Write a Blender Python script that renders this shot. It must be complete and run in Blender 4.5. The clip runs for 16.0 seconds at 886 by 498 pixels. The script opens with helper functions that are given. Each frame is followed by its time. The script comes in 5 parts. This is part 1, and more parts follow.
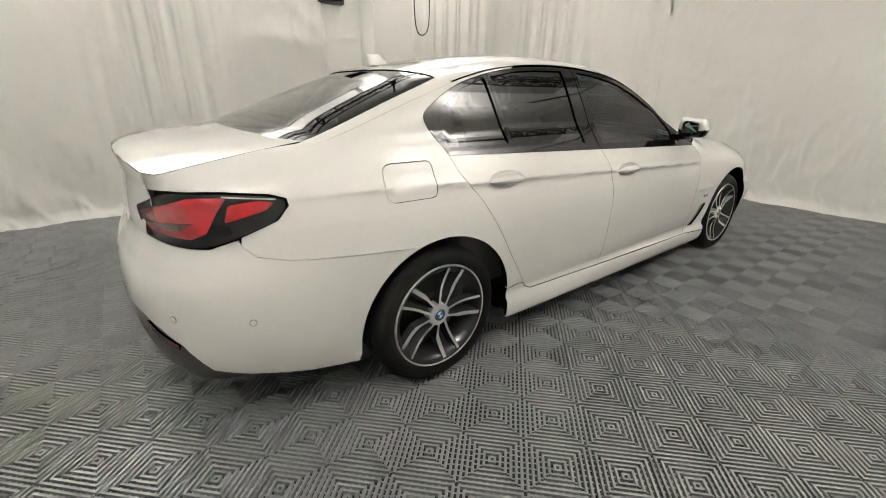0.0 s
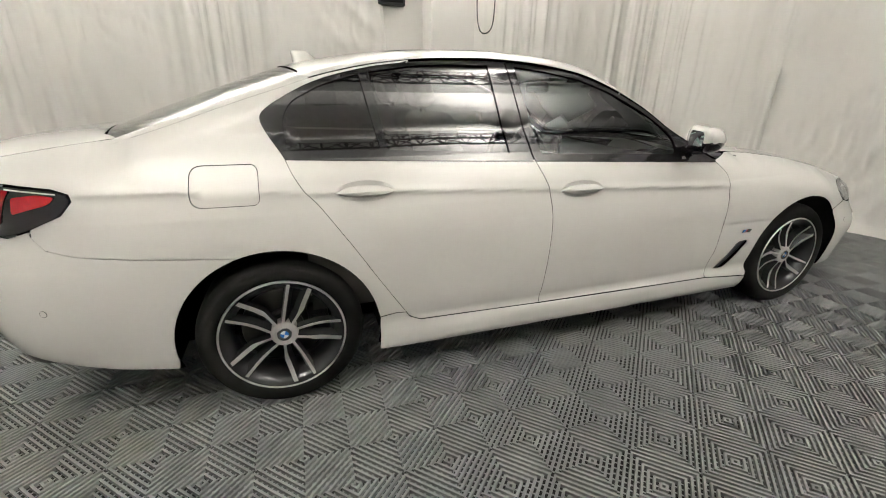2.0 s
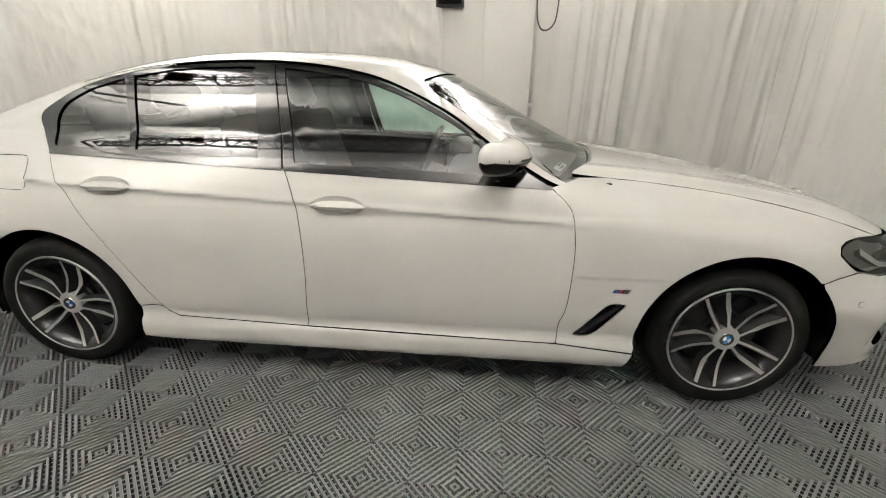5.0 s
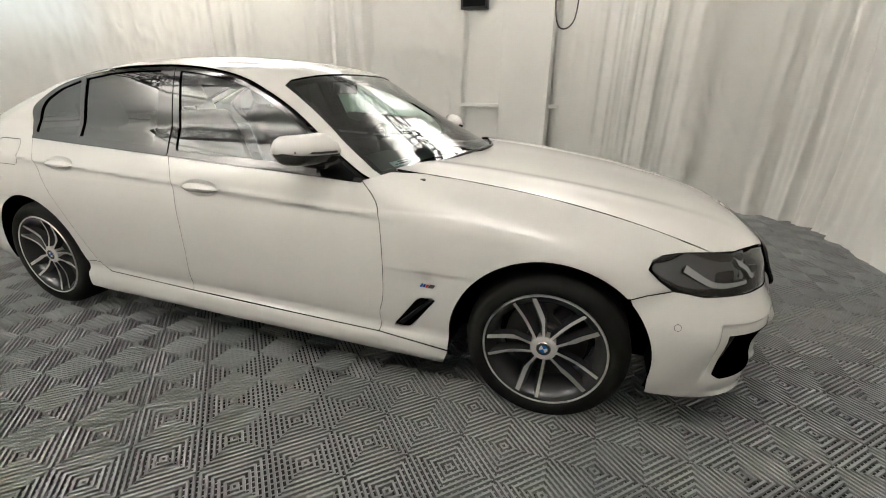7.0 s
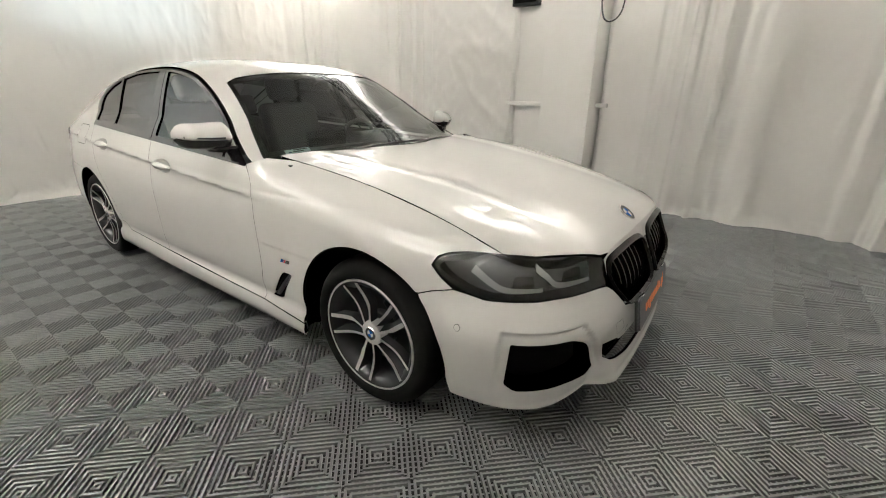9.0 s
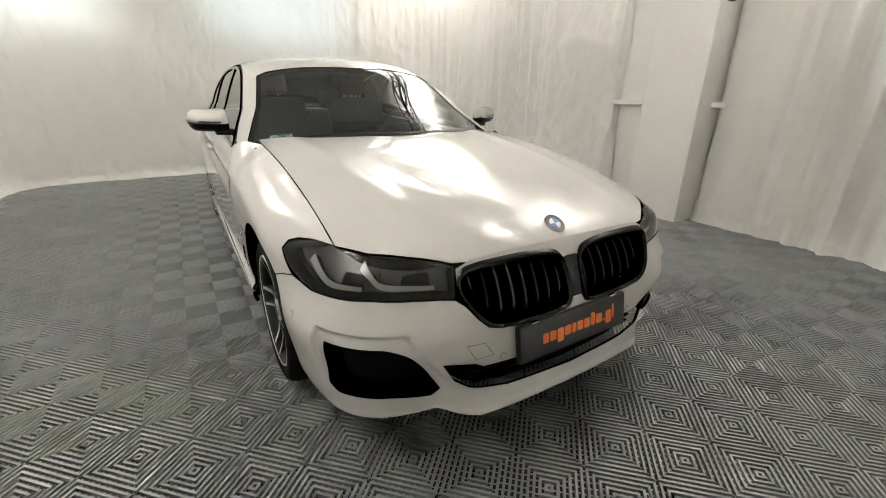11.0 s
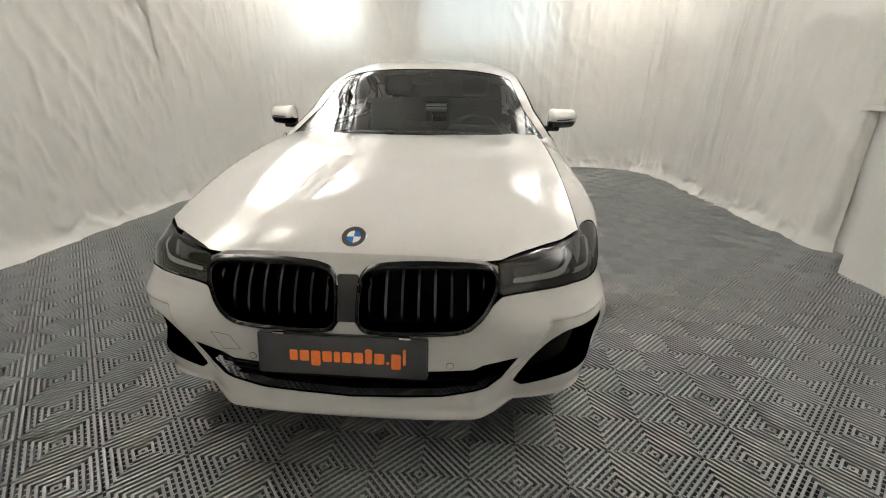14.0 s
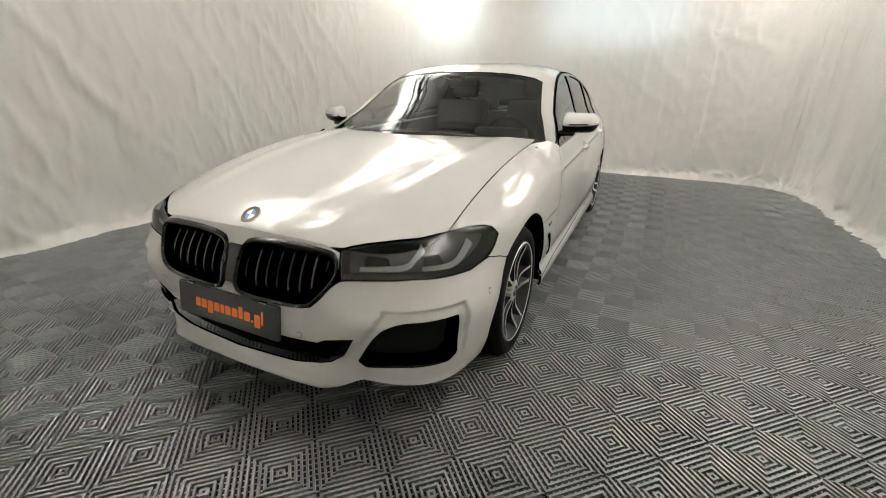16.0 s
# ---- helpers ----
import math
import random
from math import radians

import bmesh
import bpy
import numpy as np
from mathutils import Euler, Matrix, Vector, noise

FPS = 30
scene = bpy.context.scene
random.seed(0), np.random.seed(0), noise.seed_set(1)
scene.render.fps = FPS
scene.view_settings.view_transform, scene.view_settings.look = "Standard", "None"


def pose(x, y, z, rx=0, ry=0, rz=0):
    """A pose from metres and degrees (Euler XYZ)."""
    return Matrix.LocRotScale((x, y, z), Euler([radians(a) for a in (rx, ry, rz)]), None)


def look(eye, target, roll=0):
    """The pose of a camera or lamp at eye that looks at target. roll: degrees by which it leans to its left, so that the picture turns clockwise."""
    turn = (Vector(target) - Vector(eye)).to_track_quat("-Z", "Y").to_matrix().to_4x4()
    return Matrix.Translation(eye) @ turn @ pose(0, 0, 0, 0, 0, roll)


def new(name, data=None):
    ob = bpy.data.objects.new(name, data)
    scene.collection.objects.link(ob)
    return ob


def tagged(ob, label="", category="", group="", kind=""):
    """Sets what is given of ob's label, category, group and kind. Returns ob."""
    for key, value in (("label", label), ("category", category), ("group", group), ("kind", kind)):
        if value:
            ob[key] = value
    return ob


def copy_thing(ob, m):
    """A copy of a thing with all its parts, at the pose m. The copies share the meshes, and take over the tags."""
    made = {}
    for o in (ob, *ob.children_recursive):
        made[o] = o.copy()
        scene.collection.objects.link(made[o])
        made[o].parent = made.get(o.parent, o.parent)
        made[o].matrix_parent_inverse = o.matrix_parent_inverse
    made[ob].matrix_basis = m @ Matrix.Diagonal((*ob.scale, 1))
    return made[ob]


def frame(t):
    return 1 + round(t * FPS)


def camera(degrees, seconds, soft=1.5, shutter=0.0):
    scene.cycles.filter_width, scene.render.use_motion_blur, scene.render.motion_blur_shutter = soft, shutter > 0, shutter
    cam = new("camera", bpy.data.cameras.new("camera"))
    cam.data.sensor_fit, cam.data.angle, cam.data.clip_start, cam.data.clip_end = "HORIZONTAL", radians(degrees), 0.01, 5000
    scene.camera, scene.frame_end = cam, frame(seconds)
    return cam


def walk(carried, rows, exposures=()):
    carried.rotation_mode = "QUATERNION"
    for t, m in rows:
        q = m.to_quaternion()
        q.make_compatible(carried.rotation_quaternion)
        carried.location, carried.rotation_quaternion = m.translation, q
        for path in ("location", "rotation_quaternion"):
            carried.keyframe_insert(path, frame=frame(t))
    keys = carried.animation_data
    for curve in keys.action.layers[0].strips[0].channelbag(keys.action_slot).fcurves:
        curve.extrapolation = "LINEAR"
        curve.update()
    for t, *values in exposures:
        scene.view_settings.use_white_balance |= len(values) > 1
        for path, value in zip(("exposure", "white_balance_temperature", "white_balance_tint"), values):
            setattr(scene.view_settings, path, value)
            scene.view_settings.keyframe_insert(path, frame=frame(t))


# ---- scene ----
# The world stands on the car: x ahead, y to the car's left, z up; the rear axle is at x = 0.
cam = camera(93.17, 16.0, soft=1.05)
# seconds, x, y, z, yaw, pitch, roll
ROWS = [
    (0, -1.004, -2.208, 1.272, -37.18, -20.70, -0.62),
    (0.5, -0.764, -2.308, 1.278, -32.47, -20.72, -0.66),
    (1, -0.491, -2.397, 1.273, -27.76, -20.65, -0.67),
    (1.5, -0.193, -2.447, 1.265, -23.48, -20.60, -0.68),
    (2, 0.110, -2.490, 1.264, -19.33, -20.57, -0.70),
    (2.5, 0.412, -2.492, 1.259, -15.70, -20.44, -0.71),
    (3, 0.724, -2.491, 1.272, -11.81, -20.49, -0.70),
    (3.5, 1.029, -2.502, 1.286, -7.56, -20.63, -0.70),
    (4, 1.332, -2.508, 1.286, -3.16, -20.51, -0.72),
    (6.5, 2.754, -2.413, 1.277, 15.63, -20.28, -0.62),
    (7, 3.052, -2.370, 1.281, 19.01, -20.37, -0.65),
    (7.5, 3.350, -2.308, 1.282, 22.59, -20.37, -0.60),
    (8, 3.614, -2.203, 1.270, 26.65, -20.37, -0.60),
    (8.5, 3.863, -2.081, 1.271, 31.18, -20.42, -0.66),
    (9, 4.101, -1.928, 1.270, 36.07, -20.51, -0.58),
    (9.5, 4.314, -1.749, 1.274, 41.22, -20.57, -0.59),
    (12, 4.872, -0.674, 1.201, 70.30, -20.52, -0.75),
    (12.5, 4.913, -0.433, 1.204, 76.60, -20.56, -0.74),
    (13, 4.955, -0.160, 1.211, 82.91, -20.50, -0.60),
    (13.5, 4.961, 0.112, 1.211, 88.71, -20.50, -0.60),
    (14, 4.963, 0.378, 1.221, 94.30, -20.49, -0.56),
    (14.5, 4.942, 0.632, 1.217, 100.35, -20.53, -0.54),
    (15, 4.913, 0.867, 1.218, 105.60, -20.57, -0.56),
    (15.5, 4.882, 1.119, 1.233, 110.91, -20.54, -0.55),
    (16, 4.807, 1.360, 1.237, 115.79, -20.54, -0.59),
]
walk(cam, [(t, pose(x, y, z, 90 + pitch, roll, yaw)) for t, x, y, z, yaw, pitch, roll in ROWS])

# ---------------- world and light ----------------
world = bpy.data.worlds.new("world")
world.use_nodes = True
scene.world = world
world.node_tree.nodes["Background"].inputs[0].default_value = (1.0, 0.96, 0.9, 1)
world.node_tree.nodes["Background"].inputs[1].default_value = 0.02
scene.view_settings.exposure = 0.2


def area_lamp(name, at, target, sx, sy, watts, spread=165, colour=(1.0, 0.965, 0.915)):
    data = bpy.data.lights.new(name, "AREA")
    data.spread = radians(spread)
    data.shape, data.size, data.size_y, data.energy, data.color = "ELLIPSE", sx, sy, watts, colour
    ob = new(name, data)
    ob.matrix_world = look(at, target)
    return ob


# flood lamps on the truss are aimed up into the corners of the room, whose walls and ceiling light the rest
LAMPS = [(-1.3, -2.15, -112, 1.0), (-1.3, 2.15, 108, 0.95), (2.5, -2.15, -88, 0.78), (2.5, 2.15, 85, 0.62)]
LAMP_Z, LAMP_TILT = 3.6, 46.0
for lx, ly, heading, share in LAMPS:
    aim = Matrix.Translation((lx, ly, LAMP_Z)) @ Euler((0, radians(LAMP_TILT), radians(heading)), "XYZ").to_matrix().to_4x4()
    area_lamp("flood_lamp", aim @ Vector((0, 0, 0.09)), aim @ Vector((0, 0, 1)), 0.32, 0.24, 505 * share, 170, (1.0, 0.968, 0.928))

# ---------------- materials ----------------


class Mat:
    """A principled material with a few helper nodes."""

    def __init__(self, name, colour=(0.8, 0.8, 0.8), rough=0.5, metal=0.0, **more):
        self.m = bpy.data.materials.new(name)
        self.m.use_nodes = True
        self.n, self.l = self.m.node_tree.nodes, self.m.node_tree.links
        self.b = self.n["Principled BSDF"]
        self.b.inputs["Base Color"].default_value = (*colour, 1)
        self.b.inputs["Roughness"].default_value = rough
        self.b.inputs["Metallic"].default_value = metal
        for key, value in more.items():
            self.b.inputs[key.replace("_", " ")].default_value = value

    def noise(self, scale, detail=4, coords="Object", rough=0.55, stretch=(1, 1, 1)):
        tc, mp, nz = self.n.new("ShaderNodeTexCoord"), self.n.new("ShaderNodeMapping"), self.n.new("ShaderNodeTexNoise")
        mp.inputs["Scale"].default_value = stretch
        nz.inputs["Scale"].default_value, nz.inputs["Detail"].default_value, nz.inputs["Roughness"].default_value = scale, detail, rough
        self.l.new(tc.outputs[coords], mp.inputs[0])
        self.l.new(mp.outputs[0], nz.inputs["Vector"])
        return nz.outputs["Fac"]

    def ramp(self, fac, stops):
        r = self.n.new("ShaderNodeValToRGB")
        els = r.color_ramp.elements
        while len(els) < len(stops):
            els.new(0.5)
        for e, (p, c) in zip(els, stops):
            e.position, e.color = p, (*c, 1) if len(c) == 3 else c
        self.l.new(fac, r.inputs[0])
        return r.outputs[0]

    def colour(self, fac, stops):
        self.l.new(self.ramp(fac, stops), self.b.inputs["Base Color"])
        return self

    def rough(self, fac, lo, hi):
        r = self.n.new("ShaderNodeMapRange")
        r.inputs["To Min"].default_value, r.inputs["To Max"].default_value = lo, hi
        self.l.new(fac, r.inputs["Value"])
        self.l.new(r.outputs[0], self.b.inputs["Roughness"])
        return self

    def bump(self, fac, strength, distance=0.002):
        b = self.n.new("ShaderNodeBump")
        b.inputs["Strength"].default_value, b.inputs["Distance"].default_value = strength, distance
        self.l.new(fac, b.inputs["Height"])
        old = self.b.inputs["Normal"].links
        if old:
            self.l.new(old[0].from_socket, b.inputs["Normal"])
        self.l.new(b.outputs[0], self.b.inputs["Normal"])
        return self


paint = Mat("white_paint", (0.6, 0.588, 0.565), 0.7, Specular_IOR_Level=0.15, Coat_Weight=1.0, Coat_Roughness=0.008, Coat_IOR=1.5)
paint.colour(paint.noise(3.0, 3), [(0.3, (0.595, 0.583, 0.558)), (0.7, (0.618, 0.606, 0.582))])
PAINT = paint.m

gloss = Mat("gloss_black", (0.006, 0.006, 0.007), 0.08, Specular_IOR_Level=0.2, Coat_Weight=0.35, Coat_Roughness=0.02)
gloss.rough(gloss.noise(40, 3), 0.06, 0.14)
GLOSS = gloss.m
grille_m = Mat("grille_black", (0.003, 0.003, 0.0033), 0.16, Specular_IOR_Level=0.24)
grille_m.rough(grille_m.noise(30, 2), 0.12, 0.22)
GRILLE = grille_m.m
satin = Mat("satin_black", (0.016, 0.016, 0.017), 0.4)
satin.bump(satin.noise(300, 2), 0.15, 0.0005).rough(satin.noise(25, 3), 0.34, 0.5)
SATIN = satin.m
DARK = Mat("dark_liner", (0.004, 0.004, 0.004), 0.9, Specular_IOR_Level=0.08)
DARK.bump(DARK.noise(120, 3), 0.4, 0.001)
DARK = DARK.m
tyre_m = Mat("tyre_rubber", (0.018, 0.0175, 0.017), 0.78, Specular_IOR_Level=0.12)
tyre_m.colour(tyre_m.noise(9, 4), [(0.35, (0.0045, 0.0044, 0.0042)), (0.75, (0.009, 0.0085, 0.008))]).bump(tyre_m.noise(200, 3), 0.2, 0.0006)
TYRE = tyre_m.m
mach = Mat("machined_alloy", (0.72, 0.70, 0.675), 0.3, 0.85)
mach.rough(mach.noise(25, 3), 0.26, 0.36)
MACHINED = mach.m
gun = Mat("gunmetal_alloy", (0.022, 0.022, 0.023), 0.35, 0.25, Specular_IOR_Level=0.25, Coat_Weight=0.25, Coat_Roughness=0.08)
gun.rough(gun.noise(30, 3), 0.24, 0.4)
GUNMETAL = gun.m
steel = Mat("brake_steel", (0.075, 0.073, 0.07), 0.4, 1.0)
steel.bump(steel.noise(150, 3), 0.2, 0.0005).rough(steel.noise(20, 4), 0.3, 0.55)
STEEL = steel.m
CHROME = Mat("bright_trim", (0.7, 0.69, 0.67), 0.12, 1.0)
CHROME.rough(CHROME.noise(50, 2), 0.08, 0.18)
CHROME = CHROME.m
BLUE = Mat("badge_blue", (0.02, 0.16, 0.52), 0.2, Coat_Weight=1.0).m
WHITE = Mat("badge_white", (0.8, 0.8, 0.78), 0.25, Coat_Weight=1.0).m
RED_M = Mat("badge_red", (0.55, 0.03, 0.05), 0.3).m
NAVY = Mat("badge_navy", (0.03, 0.04, 0.22), 0.3).m
ORANGE = Mat("orange_print", (0.75, 0.17, 0.025), 0.5)
ORANGE.colour(ORANGE.noise(90, 3), [(0.3, (0.70, 0.15, 0.02)), (0.7, (0.80, 0.19, 0.03))])
ORANGE = ORANGE.m
plate_m = Mat("plate_film", (0.032, 0.034, 0.036), 0.42)
plate_m.rough(plate_m.noise(70, 3), 0.36, 0.5)
PLATE = plate_m.m
leather = Mat("black_leather", (0.022, 0.021, 0.02), 0.5)
leather.bump(leather.noise(260, 3), 0.25, 0.0006).rough(leather.noise(30, 3), 0.42, 0.58)
LEATHER = leather.m
dash_m = Mat("dash_plastic", (0.03, 0.03, 0.03), 0.55)
dash_m.bump(dash_m.noise(400, 2), 0.2, 0.0004)
DASH = dash_m.m
BROWN = Mat("wood_trim", (0.13, 0.075, 0.045), 0.35)
BROWN.colour(BROWN.noise(12, 4, stretch=(1, 8, 8)), [(0.3, (0.09, 0.05, 0.03)), (0.7, (0.17, 0.10, 0.06))])
BROWN = BROWN.m


def glass(name, tint, ior=1.45, rough=0.0, gain=1.0):
    """A thin tinted pane: it lets light straight through and mirrors by Fresnel."""
    m = bpy.data.materials.new(name)
    m.use_nodes = True
    n, l = m.node_tree.nodes, m.node_tree.links
    n.remove(n["Principled BSDF"])
    tr, gl, mix, fr = (n.new("ShaderNode" + k) for k in ("BsdfTransparent", "BsdfGlossy", "MixShader", "Fresnel"))
    tr.inputs[0].default_value = (*tint, 1)
    gl.inputs["Roughness"].default_value, gl.inputs["Color"].default_value = rough, (gain, gain, gain, 1)
    fr.inputs[0].default_value = ior
    l.new(fr.outputs[0], mix.inputs[0])
    l.new(tr.outputs[0], mix.inputs[1])
    l.new(gl.outputs[0], mix.inputs[2])
    l.new(mix.outputs[0], n["Material Output"].inputs[0])
    return m


GLASS_FRONT = glass("clear_green_glass", (0.62, 0.79, 0.73), 1.52)
GLASS_SCREEN = glass("windscreen_glass", (0.60, 0.74, 0.68), 1.8)
GLASS_DARK = glass("privacy_glass", (0.07, 0.075, 0.075), 1.48)
LENS = glass("lamp_lens", (0.86, 0.87, 0.87), 1.5, 0.01)
red = Mat("red_lens", (0.17, 0.002, 0.006), 0.12, Coat_Weight=1.0, Coat_Roughness=0.02)
red.colour(red.noise(30, 2), [(0.3, (0.24, 0.002, 0.006)), (0.7, (0.30, 0.003, 0.008))])
RED = red.m
darkred = Mat("smoked_red", (0.10, 0.01, 0.012), 0.15, Coat_Weight=1.0)
DARKRED = darkred.m
DRL = Mat("light_guide", (0.62, 0.63, 0.63), 0.25, Coat_Weight=0.8).m
LAMPIN = Mat("lamp_interior", (0.11, 0.112, 0.115), 0.3, 0.5)
LAMPIN.rough(LAMPIN.noise(20, 2), 0.2, 0.45)
LAMPIN = LAMPIN.m
mirror_m = Mat("mirror_glass", (0.85, 0.86, 0.87), 0.02, 1.0).m

cloth = Mat("white_curtain", (0.80, 0.775, 0.73), 0.9)
cloth.colour(cloth.noise(1.3, 5), [(0.3, (0.82, 0.80, 0.76)), (0.7, (0.87, 0.85, 0.815))])
cloth.bump(cloth.noise(9, 5, rough=0.6), 0.35, 0.012).bump(cloth.noise(700, 2), 0.15, 0.0006)
_tl, _mx = cloth.n.new("ShaderNodeBsdfTranslucent"), cloth.n.new("ShaderNodeMixShader")
_tl.inputs[0].default_value, _mx.inputs[0].default_value = (0.85, 0.85, 0.83, 1), 0.20
cloth.l.new(cloth.b.outputs[0], _mx.inputs[1])
cloth.l.new(_tl.outputs[0], _mx.inputs[2])
cloth.l.new(_mx.outputs[0], cloth.n["Material Output"].inputs[0])
CLOTH = cloth.m
wall_m = Mat("white_wall_paint", (0.78, 0.765, 0.73), 0.75)
wall_m.colour(wall_m.noise(1.1, 5), [(0.3, (0.75, 0.735, 0.70)), (0.7, (0.80, 0.785, 0.755))]).bump(wall_m.noise(45, 5), 0.3, 0.002)
WALL = wall_m.m
ceil_m = Mat("ceiling_paint", (0.72, 0.705, 0.68), 0.85)
ceil_m.colour(ceil_m.noise(0.8, 5), [(0.3, (0.50, 0.495, 0.48)), (0.7, (0.55, 0.545, 0.53))]).bump(ceil_m.noise(30, 4), 0.3, 0.003)
CEIL = ceil_m.m
tile_m = Mat("grey_pvc_tile", (0.17, 0.175, 0.17), 0.5)
_oi = tile_m.n.new("ShaderNodeObjectInfo")
_hs = tile_m.n.new("ShaderNodeHueSaturation")
_mr = tile_m.n.new("ShaderNodeMapRange")
_mr.inputs["To Min"].default_value, _mr.inputs["To Max"].default_value = 0.92, 1.08
tile_m.l.new(_oi.outputs["Random"], _mr.inputs["Value"])
tile_m.l.new(_mr.outputs[0], _hs.inputs["Value"])
tile_m.l.new(tile_m.ramp(tile_m.noise(14, 5, "Object"), [(0.25, (0.142, 0.148, 0.146)), (0.75, (0.182, 0.188, 0.185))]), _hs.inputs["Color"])
tile_m.l.new(_hs.outputs[0], tile_m.b.inputs["Base Color"])
tile_m.rough(tile_m.noise(40, 4), 0.38, 0.6).bump(tile_m.noise(420, 2), 0.2, 0.0004)
TILE = tile_m.m
# near-black: the shade in the gaps between tile ribs, put into the colour
GAP_SHADE = Mat("rib_gap_shade", (0.006, 0.006, 0.006), 0.9)
GAP_SHADE.colour(GAP_SHADE.noise(20, 3), [(0.3, (0.004, 0.004, 0.004)), (0.7, (0.008, 0.008, 0.008))])
GAP_SHADE = GAP_SHADE.m
truss_m = Mat("black_truss", (0.02, 0.02, 0.02), 0.45, 0.3)
TRUSS = truss_m.m
lampglow = bpy.data.materials.new("lamp_face")
lampglow.use_nodes = True
lampglow.node_tree.nodes["Principled BSDF"].inputs["Emission Color"].default_value = (1.0, 0.94, 0.85, 1)
lampglow.node_tree.nodes["Principled BSDF"].inputs["Emission Strength"].default_value = 6.0
skyglow = bpy.data.materials.new("daylight_pane")
skyglow.use_nodes = True
skyglow.node_tree.nodes["Principled BSDF"].inputs["Emission Color"].default_value = (0.72, 0.90, 1.0, 1)
skyglow.node_tree.nodes["Principled BSDF"].inputs["Emission Strength"].default_value = 2.3

# ---------------- mesh helpers ----------------


def mesh_of(name, verts, faces, mats, smooth=False, normals=None, index=None):
    me = bpy.data.meshes.new(name)
    me.from_pydata([tuple(v) for v in verts], [], [tuple(f) for f in faces])
    for m in mats if isinstance(mats, (list, tuple)) else [mats]:
        me.materials.append(m)
    if smooth:
        me.polygons.foreach_set("use_smooth", [True] * len(me.polygons))
    if index is not None:
        me.polygons.foreach_set("material_index", index)
    me.update()
    if normals is not None:
        me.normals_split_custom_set_from_vertices([tuple(n) for n in normals])
    return me


def child(ob, parent, label=""):
    ob.parent = parent
    return tagged(ob, label) if label else ob


def part(name, bm, material, parent, label="", smooth=True, angle=35):
    """Links a bmesh as one mesh object under a thing or a part."""
    bmesh.ops.recalc_face_normals(bm, faces=bm.faces)
    me = bpy.data.meshes.new(name)
    bm.to_mesh(me)
    bm.free()
    for m in material if isinstance(material, (list, tuple)) else [material]:
        me.materials.append(m)
    if smooth:
        me.polygons.foreach_set("use_smooth", [True] * len(me.polygons))
        me.set_sharp_from_angle(angle=radians(angle))
    ob = new(name, me)
    if parent is not None:
        ob.parent = parent
    return tagged(ob, label) if label else ob


def box(bm, lo, hi, m=None, bevel=0.0, seg=2):
    """A box between two corners, bevelled, moved by m."""
    c = [(a + b) / 2 for a, b in zip(lo, hi)]
    d = [b - a for a, b in zip(lo, hi)]
    r = bmesh.ops.create_cube(bm, size=1, matrix=(m or Matrix()) @ Matrix.Translation(c) @ Matrix.Diagonal((*d, 1)))
    if bevel:
        es = list({e for v in r["verts"] for e in v.link_edges})
        bmesh.ops.bevel(bm, geom=es, offset=bevel, segments=seg, affect="EDGES", profile=0.5)
    return bm


def tube(bm, a, b, r, sides=8, r2=None, caps=True):
    a, b = Vector(a), Vector(b)
    q = (b - a).to_track_quat("Z", "Y").to_matrix().to_4x4()
    bmesh.ops.create_cone(bm, cap_ends=caps, segments=sides, radius1=r, radius2=r if r2 is None else r2, depth=(b - a).length, matrix=Matrix.Translation((a + b) / 2) @ q)
    return bm


def lathe(bm, profile, seg=48, axis="Y", m=None, closed=False):
    """Turns (radius, height) pairs round the y axis."""
    rings = []
    for r, h in profile:
        rings.append([bm.verts.new((m or Matrix()) @ Vector((r * math.cos(2 * math.pi * k / seg), h, r * math.sin(2 * math.pi * k / seg)))) for k in range(seg)])
    for a, b in zip(rings, rings[1:] + (rings[:1] if closed else [])):
        for k in range(seg):
            bm.faces.new((a[k], a[(k + 1) % seg], b[(k + 1) % seg], b[k]))
    return bm


def extrude_poly(bm, pts, lo, hi, place):
    """A prism: 2D points, between two depths, each vertex mapped by place(u, v, depth)."""
    a = [bm.verts.new(place(u, v, lo)) for u, v in pts]
    b = [bm.verts.new(place(u, v, hi)) for u, v in pts]
    bm.faces.new(a[::-1])
    bm.faces.new(b)
    for i in range(len(pts)):
        j = (i + 1) % len(pts)
        bm.faces.new((a[i], a[j], b[j], b[i]))
    return bm


def crom(pts, n=10, closed=False):
    """A smooth curve through points."""
    P = [np.array(p, float) for p in pts]
    P = [P[-1]] + P + [P[0], P[1]] if closed else [2 * P[0] - P[1]] + P + [2 * P[-1] - P[-2]]
    out = []
    for a, b, c, d in zip(P, P[1:], P[2:], P[3:]):
        for k in range(n):
            t = k / n
            out.append(0.5 * (2 * b + (c - a) * t + (2 * a - 5 * b + 4 * c - d) * t * t + (3 * b - a - 3 * c + d) * t ** 3))
    if not closed:
        out.append(P[-2])
    return np.array(out)


def rounded(pts, r, n=5):
    """A polygon with rounded corners; r is one radius or one for each corner."""
    P = [np.array(p, float) for p in pts]
    R = r if isinstance(r, (list, tuple)) else [r] * len(P)
    out = []
    for i, p in enumerate(P):
        a, b = P[i - 1] - p, P[(i + 1) % len(P)] - p
        la, lb = np.linalg.norm(a), np.linalg.norm(b)
        k = min(R[i], la * 0.48, lb * 0.48)
        if k < 1e-6:
            out.append(p)
            continue
        s, e = p + a / la * k, p + b / lb * k
        for j in range(n + 1):
            t = j / n
            out.append((1 - t) ** 2 * s + 2 * t * (1 - t) * p + t * t * e)
    return np.array(out)


